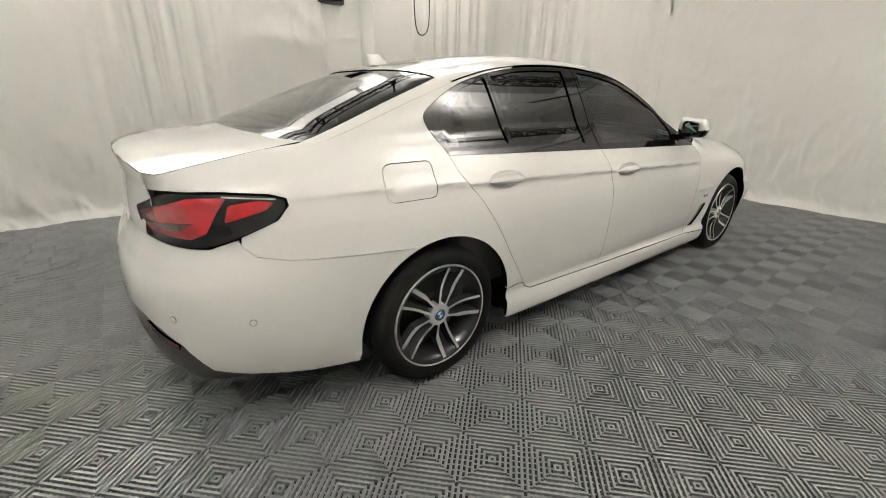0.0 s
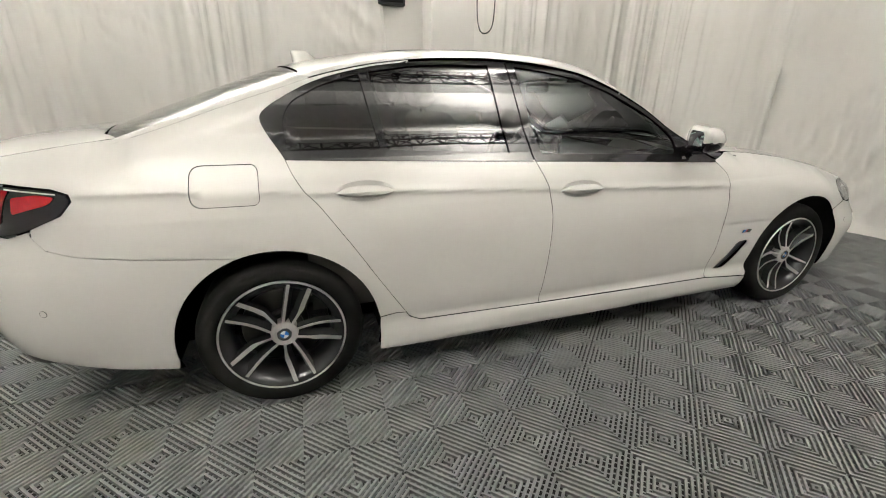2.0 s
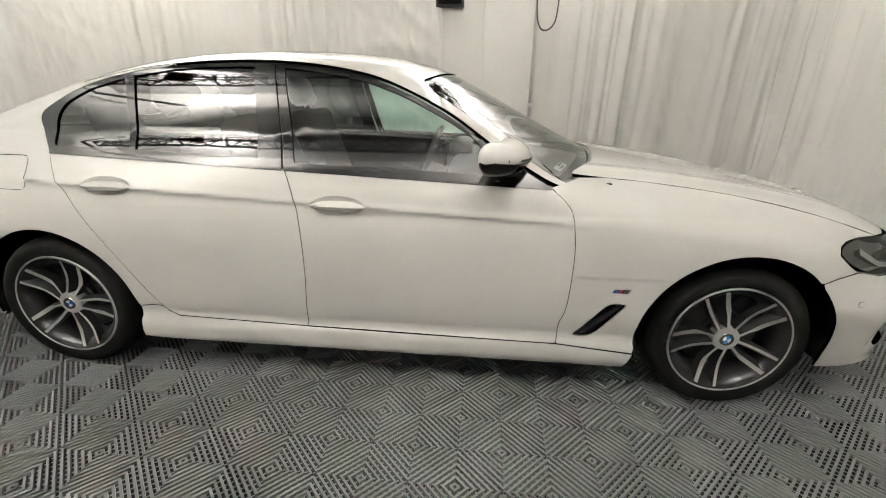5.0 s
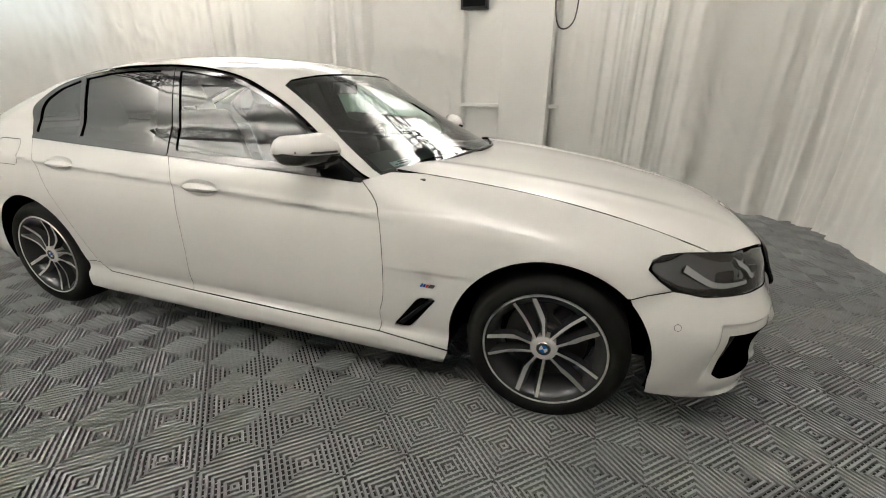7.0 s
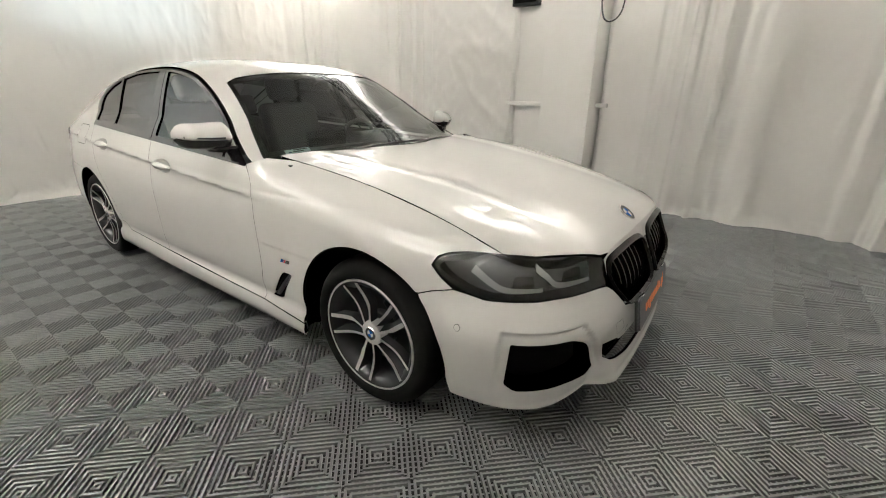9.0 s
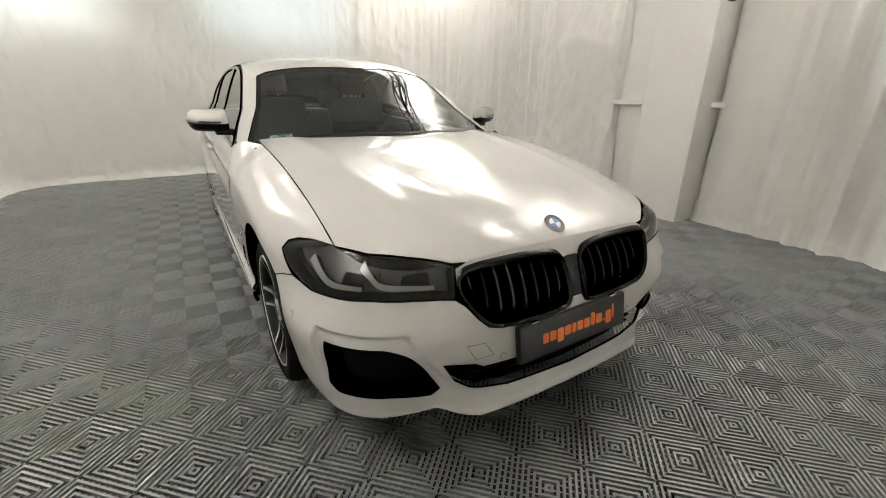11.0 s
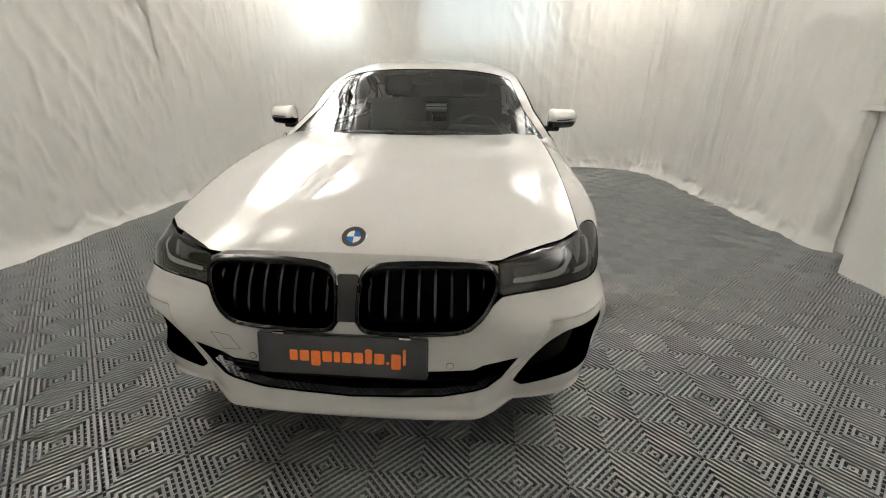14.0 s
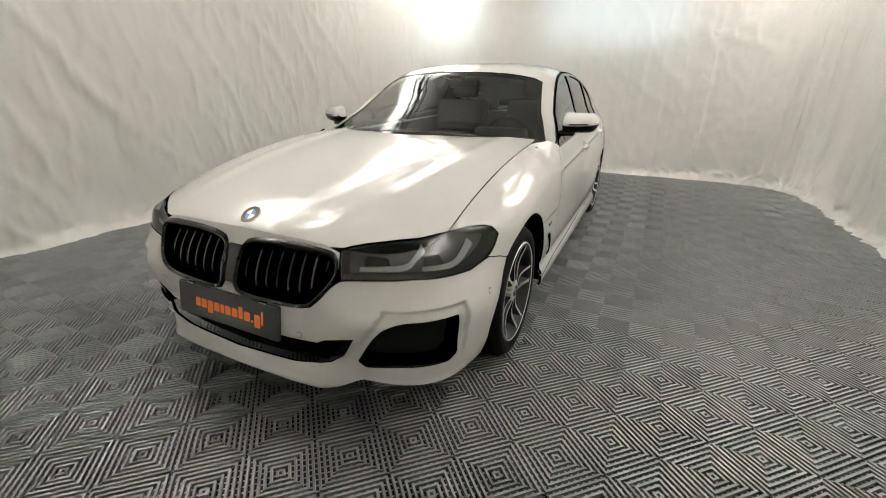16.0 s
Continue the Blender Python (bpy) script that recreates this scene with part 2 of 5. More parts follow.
def smoothstep(a, b, x):
    t = np.clip((np.asarray(x, float) - a) / (b - a), 0, 1)
    return t * t * (3 - 2 * t)

# ---------------- the car's surfaces ----------------
# Plan outline of the right half, from the nose round the flank to the tail.
PLAN = crom([(3.865, 0), (3.86, 0.25), (3.843, 0.45), (3.805, 0.63), (3.735, 0.77), (3.61, 0.868), (3.43, 0.912), (3.20, 0.921), (2.975, 0.928), (2.5, 0.93), (1.2, 0.932), (0.3, 0.93),
             (0, 0.922), (-0.35, 0.903), (-0.65, 0.866), (-0.87, 0.79), (-0.995, 0.67), (-1.065, 0.475), (-1.095, 0.25), (-1.105, 0)], 24)
PS = np.r_[0, np.cumsum(np.linalg.norm(np.diff(PLAN, axis=0), axis=1))]
PN = np.stack([-np.gradient(PLAN[:, 1], PS), np.gradient(PLAN[:, 0], PS)], 1) * -1
PN /= np.linalg.norm(PN, axis=1)[:, None]
PN = PN if PN[0, 0] > 0 else -PN
SMAX = PS[-1]
SIDE = (PLAN[:, 1] > 0.6)


def s_x(x):
    """Outline length at x along the flank."""
    return np.interp(-np.asarray(x, float), -PLAN[:, 0], PS)


def s_y(y):
    """Outline length at y across the nose."""
    k = PLAN[:, 0] > 3.2
    return np.interp(np.asarray(y, float), PLAN[k, 1], PS[k])


def s_yr(y):
    """Outline length at y across the tail."""
    k = PLAN[:, 0] < -0.6
    return np.interp(-np.asarray(y, float), -PLAN[k, 1], PS[k])


_t = np.linspace(0, 1, 200)
HOOD_SIDE = crom([(2.15, 0.985), (2.29, 0.978), (2.6, 0.953), (2.9, 0.915), (3.2, 0.855), (3.5, 0.765), (3.72, 0.665), (3.85, 0.58)], 60)[::-1]
HOOD_MID = crom([(2.15, 1.012), (2.45, 0.998), (2.8, 0.962), (3.2, 0.905), (3.5, 0.846), (3.68, 0.79), (3.78, 0.728), (3.87, 0.64)], 60)[::-1]
DECK_SIDE = crom([(-0.3, 1.125), (-0.45, 1.095), (-0.7, 1.055), (-0.94, 1.005), (-1.08, 0.96)], 60)
DECK_MID = crom([(-0.5, 1.13), (-0.62, 1.112), (-0.8, 1.095), (-0.92, 1.08), (-0.98, 1.066), (-1.02, 1.045), (-1.09, 0.99)], 60)


def at(curve, x):
    c = curve if curve[0, 0] < curve[-1, 0] else curve[::-1]
    return np.interp(x, c[:, 0], c[:, 1])


_FZ = crom([(0.12, 0.06), (0.185, 0.022), (0.21, 0.010), (0.25, 0.006), (0.285, 0.010), (0.30, 0.022), (0.33, 0.026), (0.365, 0.018), (0.42, 0.010), (0.5, 0.006), (0.68, 0), (0.76, 0.003), (0.82, 0.012), (0.845, 0.018), (0.90, 0.036), (0.95, 0.062),
            (1.0, 0.089), (1.1, 0.137), (1.2, 0.190), (1.3, 0.251), (1.37, 0.302), (1.42, 0.36), (1.5, 0.45)], 30)
_NZ = crom([(0.1, 0.10), (0.15, 0.05), (0.19, 0.012), (0.24, 0.0), (0.34, 0.012), (0.45, 0.012), (0.55, 0.018), (0.62, 0.042), (0.70, 0.078), (0.76, 0.105), (0.85, 0.16), (0.95, 0.25)], 30)
_CZ = crom([(0.1, 0.15), (0.15, 0.11), (0.19, 0.078), (0.24, 0.060), (0.34, 0.038), (0.45, 0.012), (0.50, 0.012), (0.54, 0.026), (0.58, 0.048), (0.62, 0.066), (0.70, 0.086), (0.735, 0.096), (0.76, 0.106), (0.85, 0.17), (0.95, 0.25)], 30)
_GZ = crom([(0.12, 0.085), (0.20, 0.055), (0.27, 0.03), (0.34, 0.018), (0.42, 0.010), (0.5, 0.006), (0.6, 0.002)], 30)
_TZ = crom([(0.1, 0.16), (0.2, 0.10), (0.3, 0.035), (0.42, 0.0), (0.55, 0.0), (0.64, 0.012), (0.70, 0.04), (0.78, 0.075), (0.88, 0.07), (0.96, 0.06), (1.05, 0.075), (1.2, 0.1)], 30)


def bonnet(p, side=-1, lift=0.0):
    p = np.asarray(p, float)
    x, y = p[..., 0], np.abs(p[..., 1])
    a, b = at(HOOD_SIDE, x), at(HOOD_MID, x)
    z = a + (b - a) * (1 - np.clip(y / 0.765, 0, 1.2) ** 3.2)
    ridge = 0.60 - 0.09 * (x - 2.3)
    z = z + 0.004 * np.exp(-((y - ridge) / 0.05) ** 2) * smoothstep(3.75, 3.2, x) - 0.004 * smoothstep(ridge, ridge - 0.10, y) * smoothstep(3.75, 3.3, x)
    return np.stack([x, p[..., 1] * -side, z + lift], -1)


def deck(p, side=-1, lift=0.0):
    p = np.asarray(p, float)
    x, y = p[..., 0], np.abs(p[..., 1])
    a, b = at(DECK_SIDE, x), at(DECK_MID, x)
    z = a + (b - a) * (1 - np.clip(y / 0.70, 0, 1.1) ** 3.0)
    return np.stack([x, p[..., 1] * -side, z + lift], -1)


def edge_on_plan(pts, reach, weight):
    """An edge in space as outline length, inset, height, roll width and weight."""
    out = []
    for x, y, z in pts:
        i = int(np.argmin((PLAN[:, 0] - x) ** 2 + (PLAN[:, 1] - y) ** 2))
        out.append((PS[i], float((PLAN[i] - [x, y]) @ PN[i]), z))
    out = np.array(sorted(out))
    return out[:, 0], out[:, 1], out[:, 2], (np.array([reach(v) for v in out[:, 0]]), np.array([weight(v) for v in out[:, 0]]))


HOOD_PLAN = [(3.772, 0.0), (3.770, 0.15), (3.766, 0.3), (3.757, 0.42), (3.743, 0.475), (3.668, 0.585), (3.59, 0.685), (3.503, 0.757)] + [(x, 0.757) for x in np.linspace(3.4, 2.40, 14)] + [(2.32, 0.752), (2.285, 0.745), (2.15, 0.742)]
DECK_PLAN = [(-0.40, 0.70)] + [(-0.47, 0.668)] + [(x, 0.668 - 0.02 * (-x - 0.47)) for x in np.linspace(-0.55, -0.93, 9)] + [(-0.968, 0.60), (-0.998, 0.45), (-1.018, 0.25), (-1.025, 0.0)]

_sl = lambda x: float(s_x(x))


def _w2s(x, y):
    """Outline length of the plan point nearest to (x, y)."""
    return float(PS[int(np.argmin((PLAN[:, 0] - x) ** 2 + (PLAN[:, 1] - y) ** 2))])


_p3 = [tuple(bonnet(np.array(p))) for p in HOOD_PLAN]
HOOD_EDGE = edge_on_plan(_p3, lambda v: 0.17 if v > _sl(3.5) else 0.05 + 0.12 * max(0.0, (v - _sl(3.72)) / (_sl(3.5) - _sl(3.72))), lambda v: min(1.0, max(0.0, (v - _w2s(3.74, 0.44)) / 0.06)) if v < _sl(2.4) else max(0.0, (_sl(2.2) - v) / (_sl(2.2) - _sl(2.4))))
_p3 = [tuple(deck(np.array(p))) for p in DECK_PLAN]
DECK_EDGE = edge_on_plan(_p3, lambda v: 0.13 if v < _sl(-0.9) else 0.10, lambda v: min(1.0, max(0.0, (v - _sl(-0.36)) / (_sl(-0.6) - _sl(-0.36)))))


def edge_line(table, s0, s1, n):
    """Points (s, z) along one of those edges."""
    return [(v, float(np.interp(v, table[0], table[2]))) for v in np.linspace(s0, s1, n)]


def inset(s, z):
    """How far the skin lies inside the plan outline."""
    x, y = np.interp(s, PS, PLAN[:, 0]), np.interp(s, PS, PLAN[:, 1])
    f, r = smoothstep(3.08, 3.65, x), smoothstep(-0.35, -1.0, x)
    flank = np.interp(z, _FZ[:, 0], _FZ[:, 1])
    rocker = smoothstep(0.34, 0.38, x) * smoothstep(2.64, 2.60, x)
    own = (1 - rocker) * smoothstep(0.60, 0.48, z)
    flank = flank * (1 - own) + np.interp(z, _GZ[:, 0], _GZ[:, 1]) * own
    # the crease above the handles, strongest over the rear wheel
    zc = 0.914 - 0.044 * np.clip(x, -0.4, 2.4)
    k = smoothstep(3.0, 2.4, x) * smoothstep(-0.75, -0.5, x)
    dz = z - zc
    under = np.minimum(dz, 0.0)
    flank = flank + k * (0.012 * (1 - np.exp(under / 0.014)) * np.exp(under / 0.085) - 0.004 * np.exp(-((dz - 0.004) / 0.016) ** 2))
    flank = np.where(z > 0.6, flank * (1 - smoothstep(2.15, 2.4, x)) + np.interp(np.minimum(z, 0.84), _FZ[:, 0], _FZ[:, 1]) * smoothstep(2.15, 2.4, x), flank)
    nose = np.interp(z, _NZ[:, 0], _NZ[:, 1])
    corner_in = smoothstep(0.40, 0.56, y)
    nose = nose * (1 - corner_in) + np.interp(z, _CZ[:, 0], _CZ[:, 1]) * corner_in
    tail = np.interp(z, _TZ[:, 0], _TZ[:, 1])
    skinned = flank * (1 - f) * (1 - r) + nose * f + tail * r
    # the shoulders roll to the gaps of bonnet and boot lid
    for es, ed, ez, on in (HOOD_EDGE, DECK_EDGE):
        top, want, reach = np.interp(s, es, ez), np.interp(s, es, ed), np.interp(s, es, on[0])
        w = np.interp(s, es, on[1])
        k = np.clip((z - (top - reach)) / reach, 0, 1.08) ** 2.3 * w
        skinned = skinned * (1 - k) + want * k
    return skinned


def skin(p, side=-1, lift=0.0):
    """Points (s, z) of the body's wrap to the world; lift: outward."""
    p = np.asarray(p, float)
    s, z = p[..., 0], p[..., 1]
    d = lift - inset(s, z)
    x = np.interp(s, PS, PLAN[:, 0]) + np.interp(s, PS, PN[:, 0]) * d
    y = np.interp(s, PS, PLAN[:, 1]) + np.interp(s, PS, PN[:, 1]) * d
    return np.stack([x, side * y, z], -1)


# stations of the roof: rail x, rail z, middle x, middle z
ROOF = crom([(2.32, 0.915, 2.58, 0.965), (2.20, 0.955, 2.46, 1.02), (2.10, 1.005, 2.36, 1.07), (1.97, 1.08, 2.20, 1.15), (1.79, 1.20, 1.99, 1.26), (1.60, 1.292, 1.76, 1.375), (1.43, 1.35, 1.54, 1.435), (1.22, 1.385, 1.27, 1.462),
             (1.0, 1.40, 1.0, 1.47), (0.76, 1.397, 0.74, 1.463), (0.6, 1.385, 0.55, 1.449), (0.43, 1.362, 0.35, 1.423), (0.25, 1.322, 0.14, 1.383), (0.10, 1.278, -0.04, 1.333),
             (-0.1, 1.212, -0.24, 1.262), (-0.3, 1.143, -0.45, 1.185), (-0.48, 1.085, -0.61, 1.122), (-0.58, 1.05, -0.72, 1.075)], 40)
RU = np.arange(len(ROOF)) / 40.0


def crown(p, side=-1, lift=0.0):
    """Points (station, share of the half width) of the roof's loft to the world."""
    p = np.asarray(p, float)
    u, v = p[..., 0], np.abs(p[..., 1])
    xr, zr, xc, zc = (np.interp(u, RU, ROOF[:, k]) for k in range(4))
    rail = skin(np.stack([s_x(xr), zr], -1), 1)
    x = rail[..., 0] + (xc - xr) * (1 - v ** (1.65 + 0.55 * smoothstep(3.6, 5.6, u)))
    z = zr + (zc - zr) * (1 - v ** (1.7 + 1.9 * smoothstep(3.6, 5.6, u))) + lift
    return np.stack([x, np.sign(p[..., 1]) * v * rail[..., 1] * -side, z], -1)


def rail_z(x):
    return np.interp(-np.asarray(x, float), -ROOF[:, 0], ROOF[:, 1])


# ---------------- panels cut from those surfaces ----------------
from mathutils.geometry import delaunay_2d_cdt


def inside(poly, pts):
    x, y = pts[:, 0], pts[:, 1]
    hit = np.zeros(len(pts), bool)
    for (x1, y1), (x2, y2) in zip(poly, np.roll(poly, -1, 0)):
        c = ((y1 > y) != (y2 > y)) & (x < (x2 - x1) * (y - y1) / (y2 - y1 + 1e-15) + x1)
        hit ^= c
    return hit


def gap_to(poly, pts):
    best = np.full(len(pts), 1e9)
    for a, b in zip(poly, np.roll(poly, -1, 0)):
        d = b - a
        t = np.clip(((pts - a) @ d) / (d @ d + 1e-15), 0, 1)
        best = np.minimum(best, np.linalg.norm(pts - a - t[:, None] * d, axis=1))
    return best


def densify(poly, step):
    out = []
    for a, b in zip(poly, np.roll(poly, -1, 0)):
        n = max(1, int(np.ceil(np.linalg.norm(b - a) / step)))
        out += [a + (b - a) * k / n for k in range(n)]
    return np.array(out)


def shrink(poly, d):
    """A polygon drawn in by d."""
    area = sum(a[0] * b[1] - a[1] * b[0] for a, b in zip(poly, np.roll(poly, -1, 0)))
    e = np.roll(poly, -1, 0) - poly
    n = np.stack([-e[:, 1], e[:, 0]], 1) / (np.linalg.norm(e, axis=1)[:, None] + 1e-12) * (1 if area > 0 else -1)
    m = n + np.roll(n, 1, 0)
    return poly + d * m / np.maximum((m * m).sum(1) / 2, 0.5)[:, None]


def normals_of(fn, p, side, sculpt):
    h = 0.0015
    f = lambda q: fn(q, side) if sculpt is None else sculpt(q, side)
    a = f(p + [h, 0]) - f(p - [h, 0])
    b = f(p + [0, h]) - f(p - [0, h])
    n = np.cross(a, b)
    return n / (np.linalg.norm(n, axis=1)[:, None] + 1e-12)


def panel(name, poly, fn, mat, parent, label="", side=-1, step=0.04, gap=0.0014, depth=0.012, holes=(), hole_depth=0.05, lift=0.0, sculpt=None, out=(0, 0, 0), origin=None, aspect=1.0, rim_mat=None, nfix=None):
    """A skin panel: the polygon in a surface's own coordinates, with a turned-in rim."""
    poly = densify(shrink(np.asarray(poly, float), gap), step * 0.6)
    hs = [densify(np.asarray(h, float), step * 0.5) for h in holes]
    lo, hi = poly.min(0), poly.max(0)
    gx, gy = np.meshgrid(np.arange(lo[0] + step / 2, hi[0], step), np.arange(lo[1] + step / 2, hi[1], step * aspect))
    g = np.stack([gx.ravel(), gy.ravel()], 1)
    g = g[inside(poly, g)]
    g = g[gap_to(poly, g) > step * 0.3]
    for h in hs:
        g = g[~inside(h, g)]
        g = g[gap_to(h, g) > step * 0.3]
    pts, edges, n0 = [poly], [], 0
    for loop in [poly] + hs:
        edges += [(n0 + i, n0 + (i + 1) % len(loop)) for i in range(len(loop))]
        n0 += len(loop)
    P = np.concatenate([poly] + hs + [g])
    v2, _, tri, *_ = delaunay_2d_cdt([Vector(p) for p in P], edges, [], 0, 1e-6)
    V = np.array([tuple(v) for v in v2])
    T = np.array([tuple(t) for t in tri])
    c = V[T].mean(1)
    keep = inside(poly, c)
    for h in hs:
        keep &= ~inside(h, c)
    T = T[keep]
    f = (lambda q: sculpt(q, side)) if sculpt else (lambda q: fn(q, side, lift))
    X, N = f(V), normals_of(fn, V, side, sculpt)
    # the outer side looks away from the car's middle line at half height
    mid = np.array([1.3, 0.0, 0.6])
    flip = np.sign(((X - mid) * N * np.array([1.0, 1.0, 1.6])).sum(1).mean())
    N = N * flip
    if nfix:
        N = nfix(V, N)
    fl = np.cross(X[T[:, 1]] - X[T[:, 0]], X[T[:, 2]] - X[T[:, 0]])
    turn = (fl * N[T[:, 0]]).sum(1) < 0
    T[turn] = T[turn][:, ::-1]
    verts, norms, faces, index = list(X), list(N), [tuple(t) for t in T], [0] * len(T)
    for k, loop in enumerate([poly] + hs):
        d = depth if k == 0 else hole_depth
        if d <= 0:
            continue
        A, M = f(loop), normals_of(fn, loop, side, sculpt) * flip
        Bk = A - M * d
        tan = np.roll(A, -1, 0) - np.roll(A, 1, 0)
        W = np.cross(tan, M)
        W /= np.linalg.norm(W, axis=1)[:, None] + 1e-12
        o = len(verts)
        n = len(loop)
        verts += list(A) + list(Bk)
        norms += list(W * 0.9 + M * 0.4) + list(W)
        for i in range(n):
            j = (i + 1) % n
            faces.append((o + i, o + j, o + n + j, o + n + i))
            index.append(1 if rim_mat else 0)
    me = mesh_of(name, verts, faces, [mat] + ([rim_mat] if rim_mat else []), True, None, index)
    # loop normals: the skin's own on the outer face
    nn = np.array(norms)
    nn /= np.linalg.norm(nn, axis=1)[:, None] + 1e-12
    me.normals_split_custom_set_from_vertices([tuple(v) for v in nn])
    ob = new(name, me)
    if parent is not None:
        ob.parent = parent
    return tagged(ob, label) if label else ob


def rail_normal(x):
    """The mean of the flank's and the roof's normals along the roof rail."""
    z = rail_z(x)
    a = normals_of(skin, np.stack([s_x(x), z], -1), 1, None)
    a = a * np.sign(a[:, 1:2])
    u = np.interp(-np.asarray(x), -ROOF[:, 0], RU)
    b = normals_of(crown, np.stack([u, np.full_like(u, 0.97)], -1), -1, None)
    b = b * np.sign(b[:, 2:3])
    n = a + b
    return n / np.linalg.norm(n, axis=1)[:, None]


def soft_quarter(side):
    def fix(V, N):
        x = np.interp(V[:, 0], PS, PLAN[:, 0])
        w = smoothstep(-0.09, 0.0, V[:, 1] - rail_z(x)) * smoothstep(-0.52, -0.38, x) * smoothstep(0.62, 0.3, x)
        M = rail_normal(x) * [1, side, 1]
        n = N * (1 - w[:, None]) + M * w[:, None]
        return n / np.linalg.norm(n, axis=1)[:, None]
    return fix


def soft_pillar(side):
    def fix(V, N):
        u = V[:, 0] * 5.0
        w = smoothstep(0.90, 1.0, np.abs(V[:, 1]))
        M = rail_normal(np.interp(u, RU, ROOF[:, 0])) * [1, side, 1]
        n = N * (1 - w[:, None]) + M * w[:, None]
        return n / np.linalg.norm(n, axis=1)[:, None]
    return fix


def flank(pts):
    """Side-view points (x, z) to (s, z)."""
    p = np.asarray(pts, float)
    return np.stack([s_x(p[:, 0]), p[:, 1]], 1)


def nosep(pts):
    """Front-view points (y, z) to (s, z)."""
    p = np.asarray(pts, float)
    return np.stack([s_y(p[:, 0]), p[:, 1]], 1)


def tailp(pts):
    p = np.asarray(pts, float)
    return np.stack([s_yr(p[:, 0]), p[:, 1]], 1)


def arc(cx, cz, r, a0, a1, n=20):
    return [(cx + r * math.cos(radians(a0 + (a1 - a0) * k / n)), cz + r * math.sin(radians(a0 + (a1 - a0) * k / n))) for k in range(n + 1)]


HUB, WB, TR = 0.325, 2.975, 0.326
car = tagged(new("car"), "white four-door sedan with black trim parked on the grey ribbed floor", "car")

# side-view lines
BELT = lambda x: 1.032 - 0.040 * x
B_LINE = crom([(1.12, 0.988), (1.155, 0.915), (1.18, 0.84), (1.195, 0.72), (1.195, 0.56), (1.185, 0.42), (1.175, 0.298)], 5)
R_LINE = crom([(0.072, 1.028), (0.10, 0.965), (0.135, 0.91), (0.18, 0.86), (0.23, 0.79), (0.31, 0.67), (0.39, 0.54), (0.49, 0.385), (0.525, 0.335), (0.57, 0.312)], 4)
F_LINE = crom([(2.19, 0.943), (2.255, 0.885), (2.28, 0.83), (2.295, 0.70), (2.295, 0.55), (2.288, 0.45), (2.268, 0.38), (2.268, 0.31), (2.262, 0.285)], 4)
ARCH_R = 0.39
arch_f = arc(WB, HUB, ARCH_R, 186, -6, 40)
arch_r = arc(0.0, HUB - 0.01, ARCH_R, 8, 195, 40)
# where the seam of quarter panel and bumper meets the rear arch
SEAM_X = -0.118
SEAM_Z = HUB - 0.01 + math.sqrt(ARCH_R ** 2 - SEAM_X ** 2)
WIN_TOP = crom([(2.19, 0.945), (2.10, 0.995), (1.97, 1.072), (1.79, 1.192), (1.60, 1.284), (1.43, 1.342), (1.22, 1.377), (1.0, 1.392), (0.76, 1.389), (0.6, 1.377), (0.43, 1.354), (0.25, 1.31), (0.13, 1.262), (0.03, 1.205), (0.0, 1.165), (0.02, 1.11), (0.072, 1.030)], 5)

def cup_line(x0, z0):
    """The rim of a handle's cup."""
    return [(x0 + 0.112 * math.cos(a), z0 - 0.004 + 0.038 * math.sin(a)) for a in np.linspace(0, 2 * math.pi, 41)[:-1]]


